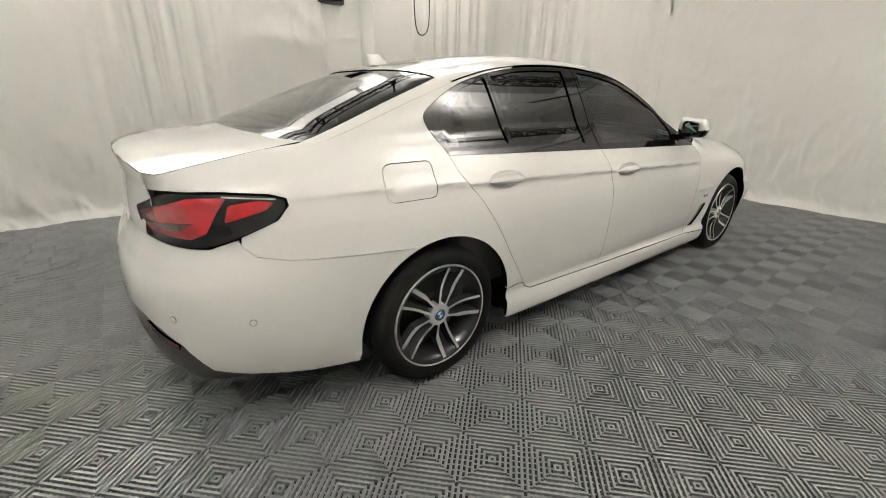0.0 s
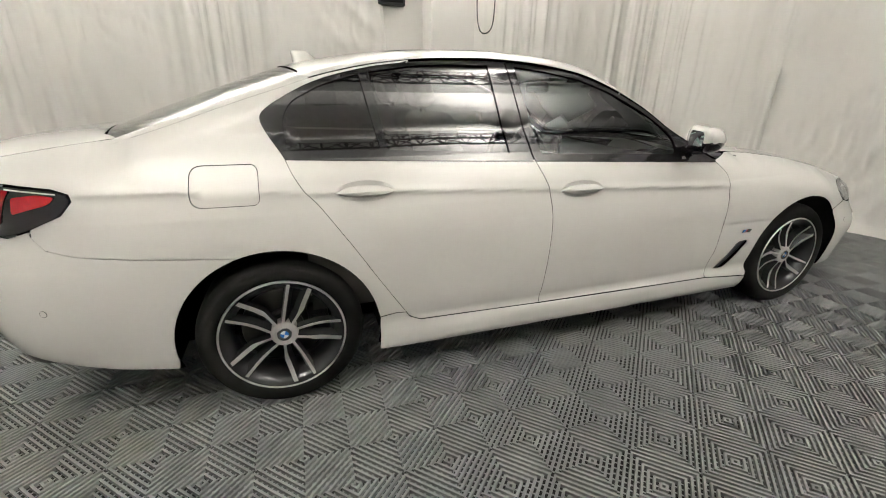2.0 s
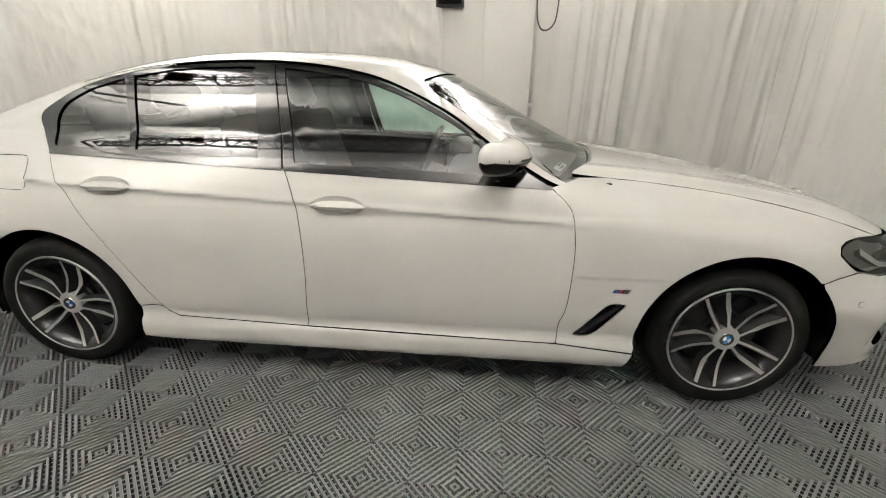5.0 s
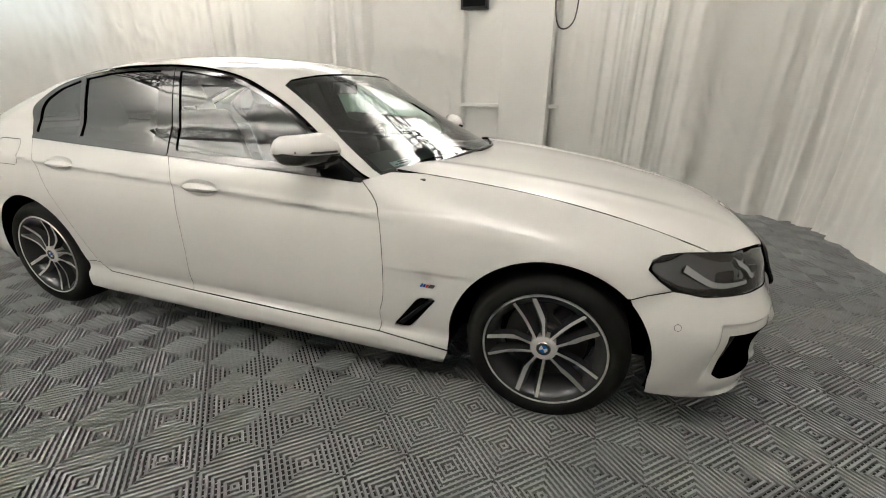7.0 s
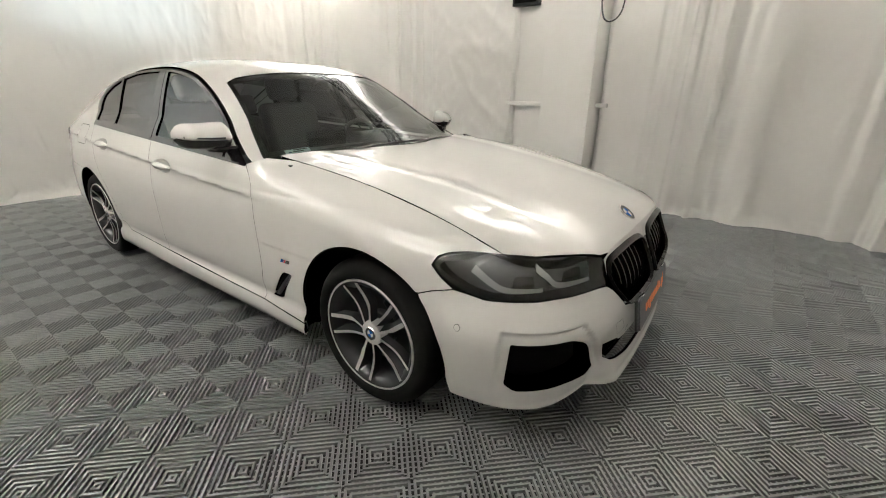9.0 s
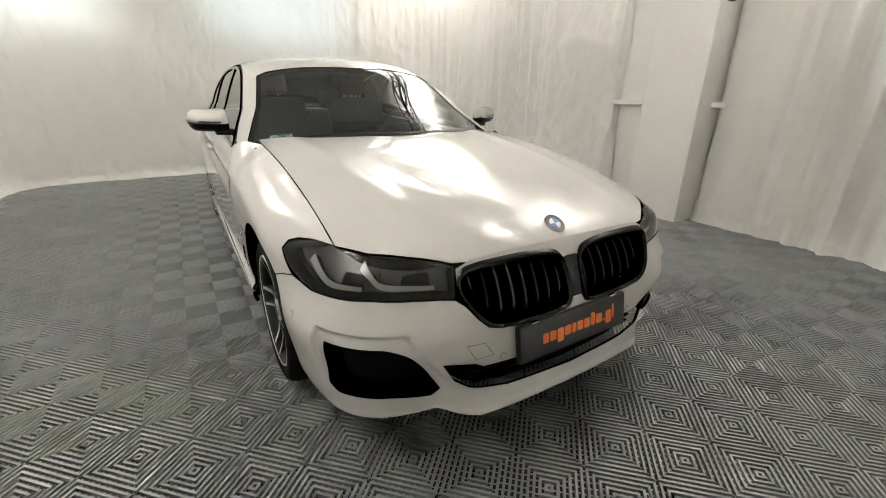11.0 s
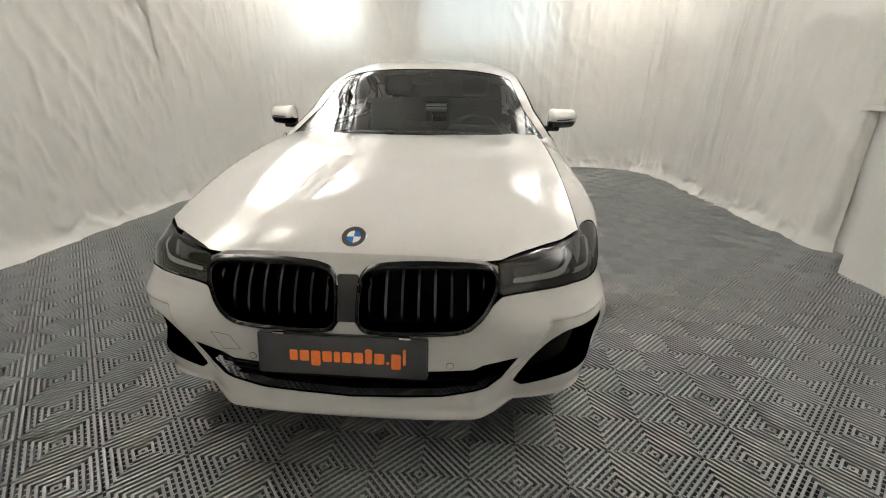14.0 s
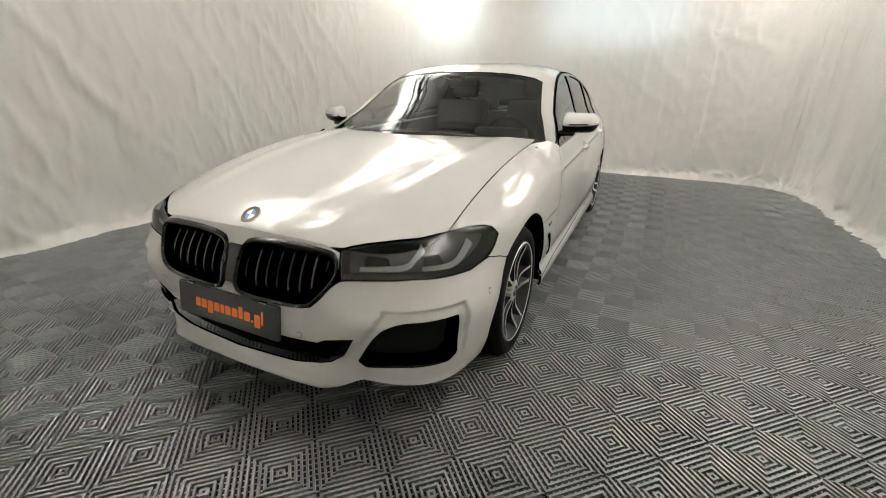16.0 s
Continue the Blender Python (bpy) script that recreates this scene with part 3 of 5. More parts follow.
for side, sname in ((-1, "right"), (1, "left")):
    # doors
    rear_door = panel("rear_door", flank(list(R_LINE) + [(1.175, 0.298)] + list(B_LINE[::-1])[1:]), skin, PAINT, car, side=side, step=0.03, aspect=0.33, holes=[flank(cup_line(0.36, 0.906))], hole_depth=0)
    front_door = panel("front_door", flank(list(B_LINE) + [(2.262, 0.285)] + list(F_LINE[::-1])[1:]), skin, PAINT, car, side=side, step=0.03, aspect=0.33, holes=[flank(cup_line(1.35, 0.858))], hole_depth=0)
    # front fender, with its air vent cut out
    vent = rounded([(2.535, 0.487), (2.455, 0.487), (2.328, 0.322), (2.405, 0.318)], [0.02, 0.03, 0.008, 0.03], 4)
    fend = [(2.268, 0.285), (2.585, 0.258)] + [p for p in arch_f if p[1] > 0.262 and (p[0] < 3.0 or p[1] > 0.605)] 
    hs = edge_line(HOOD_EDGE, float(np.interp(3.50, [p[0] for p in HOOD_PLAN][::-1], [q for q in HOOD_EDGE[0]][::-1])), s_x(2.30), 30)
    fend = np.concatenate([flank(fend), [(float(s_x(3.255)), 0.608), (1.263, 0.6285), (1.183, 0.6495), (1.229, 0.680), (1.2725, 0.718), (1.262, 0.746), (1.227, 0.759), (1.165, 0.764)], hs, flank([(2.25, 0.965), (2.19, 0.945)] + list(F_LINE)[1:-1])])
    fender = panel("fender", fend, skin, PAINT, car, side=side, step=0.03, aspect=0.4, holes=[flank(vent)], hole_depth=0.03, rim_mat=None)
    vent_g = panel("vent", flank(vent), skin, GLOSS, fender, "gloss black fender vent", side=side, lift=-0.022, depth=0, gap=-0.004)
    panel("vent_blade", flank([(2.52, 0.481), (2.50, 0.481), (2.345, 0.330), (2.375, 0.330)]), skin, SATIN, fender, side=side, lift=-0.004, depth=0.015)
    for k, (mt, x0) in enumerate(((BLUE, 2.462), (NAVY, 2.474), (RED_M, 2.486), (CHROME, 2.498))):
        w = 0.010 if k < 3 else 0.024
        panel("badge", flank([(x0, 0.538), (x0 + w, 0.538), (x0 + w + 0.009, 0.553), (x0 + 0.009, 0.553)]), skin, mt, fender, side=side, lift=0.003, depth=0.004, gap=0)
    # rocker
    sill = [(0.383, 0.200)] + [(x, 0.192 - 0.008 * (x - 0.4)) for x in np.linspace(0.5, 2.56, 12)] + [(2.588, 0.254), (2.262, 0.2835), (1.18, 0.2965), (0.57, 0.3105), (0.525, 0.3315), (0.505, 0.360), (0.46, 0.364), (0.392, 0.354)]
    panel("sill", flank(sill), skin, PAINT, car, side=side, step=0.03)
    # rear quarter up to the roof rail
    quarter = [(SEAM_X, SEAM_Z)] + [p for p in arch_r[::-1] if p[1] > 0.37 and p[0] > SEAM_X + 0.004] + [(0.391, 0.356), (0.46, 0.3655), (0.505, 0.3615)]
    quarter += [tuple(p) for p in R_LINE[::-1] if 0.365 < p[1]] + [tuple(p) for p in WIN_TOP[::-1] if p[0] < 0.6 and p[1] > 1.02][1:]
    quarter += [(x, float(rail_z(x))) for x in np.linspace(0.60, -0.42, 30)]
    quarter = np.concatenate([flank(quarter), edge_line(DECK_EDGE, float(s_x(-0.47)), _w2s(-0.968, 0.60), 18), [(_w2s(-0.968, 0.60), 0.972)], flank([(-0.985, 0.972), (-0.80, 0.966), (-0.66, 0.952), (-0.605, 0.935), (-0.60, 0.91), (-0.64, 0.865), (-0.76, 0.815), (-0.765, 0.785), (-0.72, 0.748), (-0.62, 0.728)])])
    flap = rounded([(-0.245, 1.012), (-0.02, 1.012), (-0.02, 0.872), (-0.25, 0.872)], [0.045, 0.03, 0.03, 0.045], 6)
    qp = panel("rear_quarter", quarter, skin, PAINT, car, side=side, step=0.03, aspect=0.4, gap=0.0006, nfix=soft_quarter(side), holes=[flank(flap)] if side < 0 else [], hole_depth=0.015)
    if side < 0:
        panel("fuel_flap", flank(flap), skin, PAINT, qp, side=side, gap=0.0032)
        panel("flap_shadow_gap", flank(flap), skin, DARK, qp, side=side, gap=-0.004, lift=-0.012, depth=0)
    # black window surround on the doors
    surround = [tuple(p) for p in WIN_TOP] + [(x, BELT(x) - 0.001) for x in np.linspace(0.09, 2.17, 20)]
    q_glass = rounded([(0.085, 1.052), (0.075, 1.165), (0.11, 1.222), (0.23, 1.283), (0.385, 1.328), (0.44, 1.047)], [0.02, 0.05, 0.05, 0.03, 0.012, 0.012], 4)
    r_glass = np.array([(0.468, 1.045)] + [(0.425, 1.335), (0.6, 1.362), (0.76, 1.373), (0.955, 1.375)] + [(1.005, 1.018)])
    f_glass = rounded([(1.16, 1.008), (1.085, 1.372), (1.22, 1.36), (1.43, 1.325), (1.60, 1.266), (1.79, 1.172), (1.90, 1.102), (1.945, 1.04), (1.935, 0.985)], [0.01, 0.01, 0.05, 0.05, 0.05, 0.05, 0.04, 0.03, 0.012], 3)
    fr = [tuple(p) for p in surround]
    split = 1.045
    front_fr = [p for p in fr[:81] if p[0] > split] + [(split, 1.3895)] + [(1.118, BELT(1.118))] + [p for p in fr[81:] if p[0] > 1.14]
    rear_fr = [(split - 0.002, 1.3895)] + [p for p in fr[:81] if p[0] < split - 0.01] + [p for p in fr[81:] if p[0] < 1.10] + [(1.112, BELT(1.112))]
    ff = panel("window_frame", flank(front_fr), skin, GLOSS, front_door, "gloss black window frame", side=side, step=0.03, holes=[flank(f_glass)], hole_depth=0.012, lift=0.001, depth=0.01)
    rf = panel("window_frame", flank(rear_fr), skin, GLOSS, rear_door, "gloss black window frame", side=side, step=0.03, holes=[flank(q_glass), flank(r_glass)], hole_depth=0.012, lift=0.001, depth=0.01)
    for gl, mt, door, lb in ((f_glass, GLASS_FRONT, front_door, "clear green-tinted front side window"), (r_glass, GLASS_DARK, rear_door, "dark tinted rear side window"), (q_glass, GLASS_DARK, rear_door, "dark tinted quarter window")):
        o = panel("window", flank(gl), skin, mt, door, lb, side=side, step=0.05, lift=-0.007, depth=0, gap=-0.003)
        o.visible_shadow = False
    # belt strip
    for a, b, door in ((0.075, 1.112, rear_door), (1.12, 2.19, front_door)):
        xs = np.linspace(a, b, 14)
        panel("belt_strip", flank([(x, BELT(x) + 0.008) for x in xs] + [(x, BELT(x) - 0.007) for x in xs[::-1]]), skin, GLOSS, door, side=side, lift=0.005, depth=0.008, gap=0)
    # vertical divider and raised B pillar blade
    panel("window_divider", flank([(0.405, 1.34), (0.42, 1.343), (0.468, 1.04), (0.450, 1.04)]), skin, GLOSS, rear_door, side=side, lift=0.002, depth=0.008, gap=0)
    # door handles: a dished recess and a bow
    for x0, z0, door in ((0.36, 0.906, rear_door), (1.35, 0.858, front_door)):
        bm = bmesh.new()
        L, rings = 0.112, []
        for k in range(17):
            t = k / 16 * 2 - 1
            w = 0.019 * (1 - abs(t) ** 3.5) + 0.0015
            lf = 0.006 + 0.026 * (1 - abs(t) ** 2.6)
            ring = []
            for j in range(10):
                a = 2 * math.pi * j / 10
                c = skin(np.array([s_x(x0 + L * t), z0 + w * math.sin(a) - 0.006 * t * t]), side, lf - 0.012 + 0.012 * math.cos(a))
                ring.append(bm.verts.new(tuple(c)))
            rings.append(ring)
        for a, b in zip(rings, rings[1:]):
            for j in range(10):
                bm.faces.new((a[j], a[(j + 1) % 10], b[(j + 1) % 10], b[j]))
        bm.faces.new(rings[0][::-1])
        bm.faces.new(rings[-1])
        part("handle", bm, PAINT, door, "white bow door handle")
        cup = cup_line(x0, z0)

        def dish(q, sd, x0=x0, z0=z0):
            e = ((q[..., 0] - s_x(x0)) / 0.112) ** 2 + ((q[..., 1] - z0 + 0.004) / 0.038) ** 2
            d = np.clip(1 - e, 0, 1)
            return skin(q, sd) - np.stack([0 * d, sd * 0.017 * d ** 0.8, 0 * d], -1)
        panel("handle_cup", flank(cup), skin, PAINT, door, side=side, step=0.012, gap=0, depth=0, sculpt=dish)

# bonnet: front edge follows the lamps and the grille
edge = [(3.788, y) for y in (0.0,)] + [(3.786, 0.15), (3.777, 0.3), (3.752, 0.42), (3.722, 0.48), (3.665, 0.58), (3.59, 0.68), (3.503, 0.757)]
half = HOOD_PLAN[:-1]
back = [(2.30, 0.70), (2.36, 0.6), (2.42, 0.45), (2.47, 0.25), (2.485, 0.0)]
outline = [(x, y) for x, y in half + back] + [(x, -y) for x, y in (half + back)[::-1] if y > 0]
hood = panel("bonnet", outline, bonnet, PAINT, car, "white bonnet with two raised ridges", step=0.022)
# boot lid: deck, then its rear face
half = [(-0.60, 0.0), (-0.59, 0.3), (-0.545, 0.55)] + DECK_PLAN[1:]
lid = panel("boot_lid", half + [(x, -y) for x, y in half[::-1] if y > 0], deck, PAINT, car, "white boot lid with a ducktail edge", step=0.035, gap=0.0008)
for side in (-1, 1):
    # rear face of the lid
    yy = np.linspace(0.0, 0.60, 13)
    top = [(y, 0.0) for y in yy]

    def lidface(q, sd):
        y, k = q[..., 0], q[..., 1]
        xt = -1.025 + 0.06 * np.clip(y / 0.62, 0, 1) ** 2.4
        zt = deck(np.stack([xt, y], -1))[..., 2]
        z = zt + (0.80 - zt) * k
        x = xt + 0.010 * smoothstep(0.0, 0.35, k) - 0.012 * smoothstep(0.4, 1.0, k)
        return np.stack([x, sd * y, z], -1)
    panel("boot_face", [(0.0, 0.0), (0.64, 0.0), (0.63, 0.45), (0.55, 0.5), (0.53, 1.0), (0.0, 1.0)], None, PAINT, lid, side=side, sculpt=lidface, step=0.04, gap=0.0, depth=0)

# roof and glass
n_ws, n_rt = 5.05, 12.1
u_ws, u_rw, u_end = 5.0, 12.35, 16.4
half = [(u_ws, 0.0), (u_ws, 0.4), (u_ws + 0.02, 0.83)]


def span(u0, u1, v, n):
    return [(u, v if not callable(v) else v(u)) for u in np.linspace(u0, u1, n)]


ROOF_V = 0.985
roof_poly = [(u_ws, v) for v in np.linspace(-0.80, 0.80, 9)] + span(u_ws - 0.35, u_rw + 0.3, ROOF_V, 40) + [(u_rw, v) for v in np.linspace(0.84, -0.84, 9)] + span(u_rw + 0.3, u_ws - 0.35, -ROOF_V, 40)
STEPC = 0.16


def roofmap(p, side=-1, lift=0.0):
    """The roof's loft in coordinates of about a metre."""
    p = np.asarray(p, float)
    return crown(np.stack([p[..., 0] * 5.0, p[..., 1]], -1), side, lift)


def rp(poly):
    p = np.asarray(poly, float)
    return np.stack([p[:, 0] / 5.0, p[:, 1]], 1)


roof = panel("roof", rp(roof_poly), roofmap, PAINT, car, "white metal roof", step=0.05, gap=0.001)
ws_v = lambda u: 0.925 - 0.055 * (u - 0.7) / 4.3
ws = rp(span(0.6, u_ws - 0.03, ws_v, 14) + [(u_ws - 0.03, v) for v in np.linspace(0.80, -0.80, 9)] + span(u_ws - 0.03, 0.6, lambda u: -ws_v(u), 14))
o = panel("windscreen", ws, roofmap, GLASS_SCREEN, car, "raked windscreen with a small sticker", step=0.05, lift=-0.004, depth=0, gap=0.0015)
o.visible_shadow = False
windscreen = o
ws_in = rp(span(1.15, u_ws - 0.22, lambda u: ws_v(u) - 0.03, 14) + [(u_ws - 0.22, v) for v in np.linspace(0.76, -0.76, 9)] + span(u_ws - 0.22, 1.15, lambda u: -ws_v(u) + 0.03, 14))
panel("frit_band", ws, roofmap, GLOSS, windscreen, "black edge band of the windscreen", step=0.05, lift=-0.007, depth=0, gap=0.001, holes=[ws_in], hole_depth=0)
rw_v = lambda u: 0.885 + 0.045 * (u - u_rw) / 4.0
rw = rp(span(u_rw + 0.03, u_end - 0.1, rw_v, 12) + [(u_end + 0.12, v) for v in np.linspace(0.86, -0.86, 9)] + span(u_end - 0.1, u_rw + 0.03, lambda u: -rw_v(u), 12))
o = panel("rear_window", rw, roofmap, GLASS_DARK, car, "dark tinted rear window", step=0.05, lift=-0.004, depth=0, gap=0.0015)
o.visible_shadow = False
for side in (-1, 1):
    a_p = rp(span(0.35, u_ws - 0.03, lambda u: ws_v(u) + 0.004, 16) + [(u_ws - 0.03, ROOF_V), ] + span(u_ws - 0.2, 0.9, ROOF_V, 16) + [(0.35, 0.93)])
    panel("windscreen_pillar", a_p, roofmap, PAINT, car, side=side, step=0.03, gap=0.001)
    c_p = rp(span(u_rw + 0.02, u_end - 0.05, lambda u: rw_v(u) + 0.004, 14) + [(u_end - 0.05, 1.0)] + span(u_end - 0.3, u_rw + 0.02, 1.0, 14))
    panel("rear_pillar", c_p, roofmap, PAINT, car, side=side, step=0.02, gap=0.0, nfix=soft_pillar(-side))

# ---------------- front end ----------------
def on_lamp(pts):
    """Points (x, z) near the corner lamp to (s, z)."""
    p = np.asarray(pts, float)
    k = (PLAN[:, 0] > 3.0) & (PLAN[:, 1] > 0.2)
    return np.stack([np.interp(-p[:, 0], -PLAN[k, 0], PS[k]), p[:, 1]], 1)


LAMP_Y = [(0.478, 0.712), (0.62, 0.742), (0.735, 0.760)]
# outlines in (s, z); the lamp's inner half is told by y, its outer half by x
sy = lambda y: float(s_y(y))
sx = lambda x: float(s_x(x))
_ht = edge_line(HOOD_EDGE, _w2s(3.70, 0.53), float(sx(3.46)), 9)
LAMP_LOW = [(1.14, 0.645), (1.065, 0.631), (0.93, 0.636), (0.86, 0.639), (0.78, 0.644), (0.62, 0.637)]
HEAD = rounded([(0.490, 0.627), (0.481, 0.724)] + [(a, b - 0.0035) for a, b in _ht] + [(1.165, 0.760), (1.225, 0.755), (1.258, 0.743), (1.268, 0.718), (1.225, 0.680)] + LAMP_LOW,
               [0.006, 0.006] + [0.03] * len(_ht) + [0.03, 0.03, 0.02, 0.02, 0.05] + [0.03] * 6, 3)
KID = rounded([(0.037, 0.690), (0.057, 0.715), (0.105, 0.728), (0.222, 0.736), (0.393, 0.732), (0.457, 0.723), (0.479, 0.701), (0.483, 0.652), (0.457, 0.604), (0.42, 0.562), (0.384, 0.530), (0.34, 0.518), (0.20, 0.512), (0.126, 0.511), (0.075, 0.514), (0.048, 0.522), (0.028, 0.552), (0.028, 0.62)],
              [0.012, 0.02, 0.03, 0.05, 0.04, 0.02, 0.02, 0.03, 0.04, 0.04, 0.03, 0.03, 0.05, 0.03, 0.02, 0.015, 0.012, 0.02], 3)
KIDS = KID
# the frame is deepest along its upper edge
KID_HOLE = shrink(KID, 0.0125)
KID_HOLE[:, 1] -= 0.014 * smoothstep(0.66, 0.72, KID_HOLE[:, 1])
FOG_CORNERS = [(0.958, 0.498), (0.725, 0.500), (0.655, 0.474), (0.61, 0.425), (0.543, 0.318), (0.575, 0.295), (0.72, 0.306), (0.93, 0.299), (0.975, 0.325)]
FOG = rounded(FOG_CORNERS, [0.008, 0.03, 0.03, 0.03, 0.008, 0.008, 0.02, 0.015, 0.012], 4)
# the recess round a corner intake
BROW = shrink(np.array([(0.958, 0.498), (0.68, 0.500), (0.53, 0.300), (0.975, 0.290)]), -0.046)
INLET_H = [(0.0, 0.380), (0.27, 0.382), (0.40, 0.389), (0.43, 0.405), (0.545, 0.427), (0.498, 0.345), (0.45, 0.315), (0.30, 0.288), (0.0, 0.276)]


def bumper_sculpt(q, side):
    """Facets of the front bumper: brows over the corner intakes, a proud blade under them."""
    s, z = q[..., 0], q[..., 1]
    flat = q.reshape(-1, 2)
    d = np.where(inside(BROW, flat), gap_to(BROW, flat), 0.0).reshape(s.shape)
    ins = np.clip(d / 0.016, 0, 1) * smoothstep(0.27, 0.42, z)
    lip = smoothstep(0.245, 0.205, z) * smoothstep(sx(3.45), _w2s(3.7, 0.75), s)
    return skin(q, side, -0.016 * ins + 0.012 * lip)


def densify_open(pts, step):
    """Points along an open line, with its corners slightly eased."""
    out = []
    for a, b in zip(pts, pts[1:]):
        n = max(1, int(np.linalg.norm(b - a) / step))
        out += [a + (b - a) * k / n for k in range(n)]
    out = np.array(out + [pts[-1]])
    out[1:-1] = 0.5 * out[1:-1] + 0.25 * (out[:-2] + out[2:])
    return out


def fine_s(x, y):
    """Outline length of the plan point nearest to (x, y), between the plan's own points."""
    a, b = PLAN[:-1], PLAN[1:]
    d = b - a
    t = np.clip(((np.array([x, y]) - a) * d).sum(1) / (d * d).sum(1), 0, 1)
    q = a + d * t[:, None]
    i = int(np.argmin(((q - [x, y]) ** 2).sum(1)))
    return float(PS[i] + t[i] * (PS[i + 1] - PS[i]))


def kidney_frame(q, side):
    """The grille's frame, rounded from its outer to its inner edge."""
    flat = q.reshape(-1, 2)
    a, b = gap_to(KIDS, flat).reshape(q.shape[:-1]), gap_to(KID_HOLE, flat).reshape(q.shape[:-1])
    t = a / (a + b + 1e-9)
    return skin(q, side, 0.003 + 0.015 * (1 - (2 * t - 1) ** 2))


bumper_parts = []
for side in (-1, 1):
    low = [(sx(3.37), 0.205), (sx(3.50), 0.200), (_w2s(3.62, 0.84), 0.212), (_w2s(3.76, 0.68), 0.224), (sy(0.555), 0.232), (sy(0.48), 0.212), (sy(0.3), 0.204), (0.0, 0.202)]
    inlet = [(sy(y), z) for y, z in INLET_H]
    arch = [(sx(x), z) for x, z in arch_f if x > 3.0 and 0.225 < z < 0.60]
    # the outline runs round the half inlet at the middle line
    body = [(0.0, 0.202)] + low[::-1][1:] + arch[::-1] + [(sx(3.255), 0.605), (1.263, 0.6255), (1.180, 0.6465)] + [(a, b - 0.004) for a, b in LAMP_LOW] + [(0.490, 0.623)]
    body += [(0.461, 0.603), (0.424, 0.560), (0.387, 0.527), (0.34, 0.514), (0.20, 0.508), (0.126, 0.507), (0.075, 0.510), (0.046, 0.519), (0.026, 0.549), (0.0, 0.549)]
    body += inlet
    bp = panel("front_bumper", body, skin, PAINT, car, "white front bumper with black intakes", side=side, step=0.009, gap=0.0, depth=0.012, holes=[FOG], hole_depth=0.09, sculpt=bumper_sculpt, rim_mat=GLOSS)
    bumper_parts.append(bp)
    panel("corner_intake", FOG, skin, DARK, bp, "black corner air intake", side=side, lift=-0.085, depth=0, gap=-0.01)
    panel("intake_mesh", np.array(inlet) * [1, 1], skin, DARK, bp, "black lower air intake", side=side, lift=-0.055, depth=0, gap=-0.008)
    for k in range(5):
        zz = 0.304 + 0.02 * k
        panel("intake_slat", [(0.0, zz), (sy(0.42 + 0.02 * k), zz), (sy(0.42 + 0.02 * k), zz + 0.004), (0.0, zz + 0.004)], skin, GRILLE, bp, side=side, lift=-0.035, depth=0.015, gap=0)
    # towing-eye cover seam, parking sensors
    for yy, zz in ((0.325, 0.405), (None, 0.525)):
        s0 = sy(yy) if yy else sx(3.42)
        for r, mt, lf, nm in ((0.0125, SATIN, 0.0006, "sensor_ring"), (0.0108, PAINT, 0.0014, "parking_sensor")):
            circ = [(s0 + r * math.cos(a), zz + r * math.sin(a)) for a in np.linspace(0, 2 * math.pi, 21)[:-1]]
            panel(nm, circ, skin, mt, bp, side=side, lift=lf, depth=0.003, gap=0, step=0.01)
    if side < 0:
        cover = [(sy(0.465), 0.48), (sy(0.40), 0.475), (sy(0.365), 0.425), (sy(0.43), 0.42)]
        for a, b in zip(cover, cover[1:] + cover[:1]):
            a, b = np.array(a), np.array(b)
            n = np.array([-(b - a)[1], (b - a)[0]])
            n = n / np.linalg.norm(n) * 0.0008
            panel("cover_seam", [a + n, b + n, b - n, a - n], skin, SATIN, bp, side=side, lift=0.0006, depth=0, gap=0, step=0.03)

    # headlight: dark bowl, two light guides, chrome accents, clear cover
    hl = panel("headlight", HEAD, skin, LAMPIN, car, "dark headlight with two angular light guides", side=side, step=0.02, lift=-0.068, depth=0.0, gap=-0.004)
    rim = panel("lamp_bezel", HEAD, skin, GLOSS, hl, "gloss black lamp bezel", side=side, step=0.02, lift=-0.004, depth=0.05, gap=0.001, holes=[shrink(HEAD, 0.005)], hole_depth=0.05)
    # black fillet under the lamp
    low_band = LAMP_LOW + [(0.490, 0.627), (0.490, 0.645), (0.62, 0.654), (0.78, 0.660), (0.86, 0.652), (0.93, 0.647), (1.065, 0.642)]
    panel("lamp_fillet", low_band, skin, GLOSS, hl, side=side, step=0.02, lift=-0.010, depth=0.03, gap=0.001)
    for lf, pts in ((-0.030, [(0.545, 0.656), (0.72, 0.667), (0.765, 0.676), (0.80, 0.702), (0.85, 0.727)]),
                    (-0.022, [(0.83, 0.664), (0.98, 0.657), (1.03, 0.662), (1.075, 0.682), (1.135, 0.714)])):
        pl = densify_open(np.array(pts), 0.012)
        tn = np.gradient(pl, axis=0)
        nr = np.stack([-tn[:, 1], tn[:, 0]], 1)
        nr /= np.linalg.norm(nr, axis=1)[:, None]
        wd = np.linspace(0.0065, 0.0115, len(pl))[:, None]
        panel("light_guide", np.concatenate([pl + nr * wd, (pl - nr * wd)[::-1]]), skin, DRL, hl, "pale L-shaped light guide", side=side, step=0.012, lift=lf, depth=0.02, gap=0)
    for a, b in (((3.73, 0.53), (3.68, 0.62)), ((3.60, 0.71), (3.54, 0.765))):
        a, b = _w2s(*a), _w2s(*b)
        pod = rounded([(a, 0.655), (b, 0.645), (b - 0.012, 0.69), (a, 0.695)], 0.015, 4)
        panel("projector", pod, skin, GLOSS, hl, side=side, step=0.015, lift=-0.056, depth=0.012, gap=0)
    o = panel("lens", HEAD, skin, LENS, hl, "clear lamp cover", side=side, step=0.025, lift=-0.001, depth=0, gap=0.002)
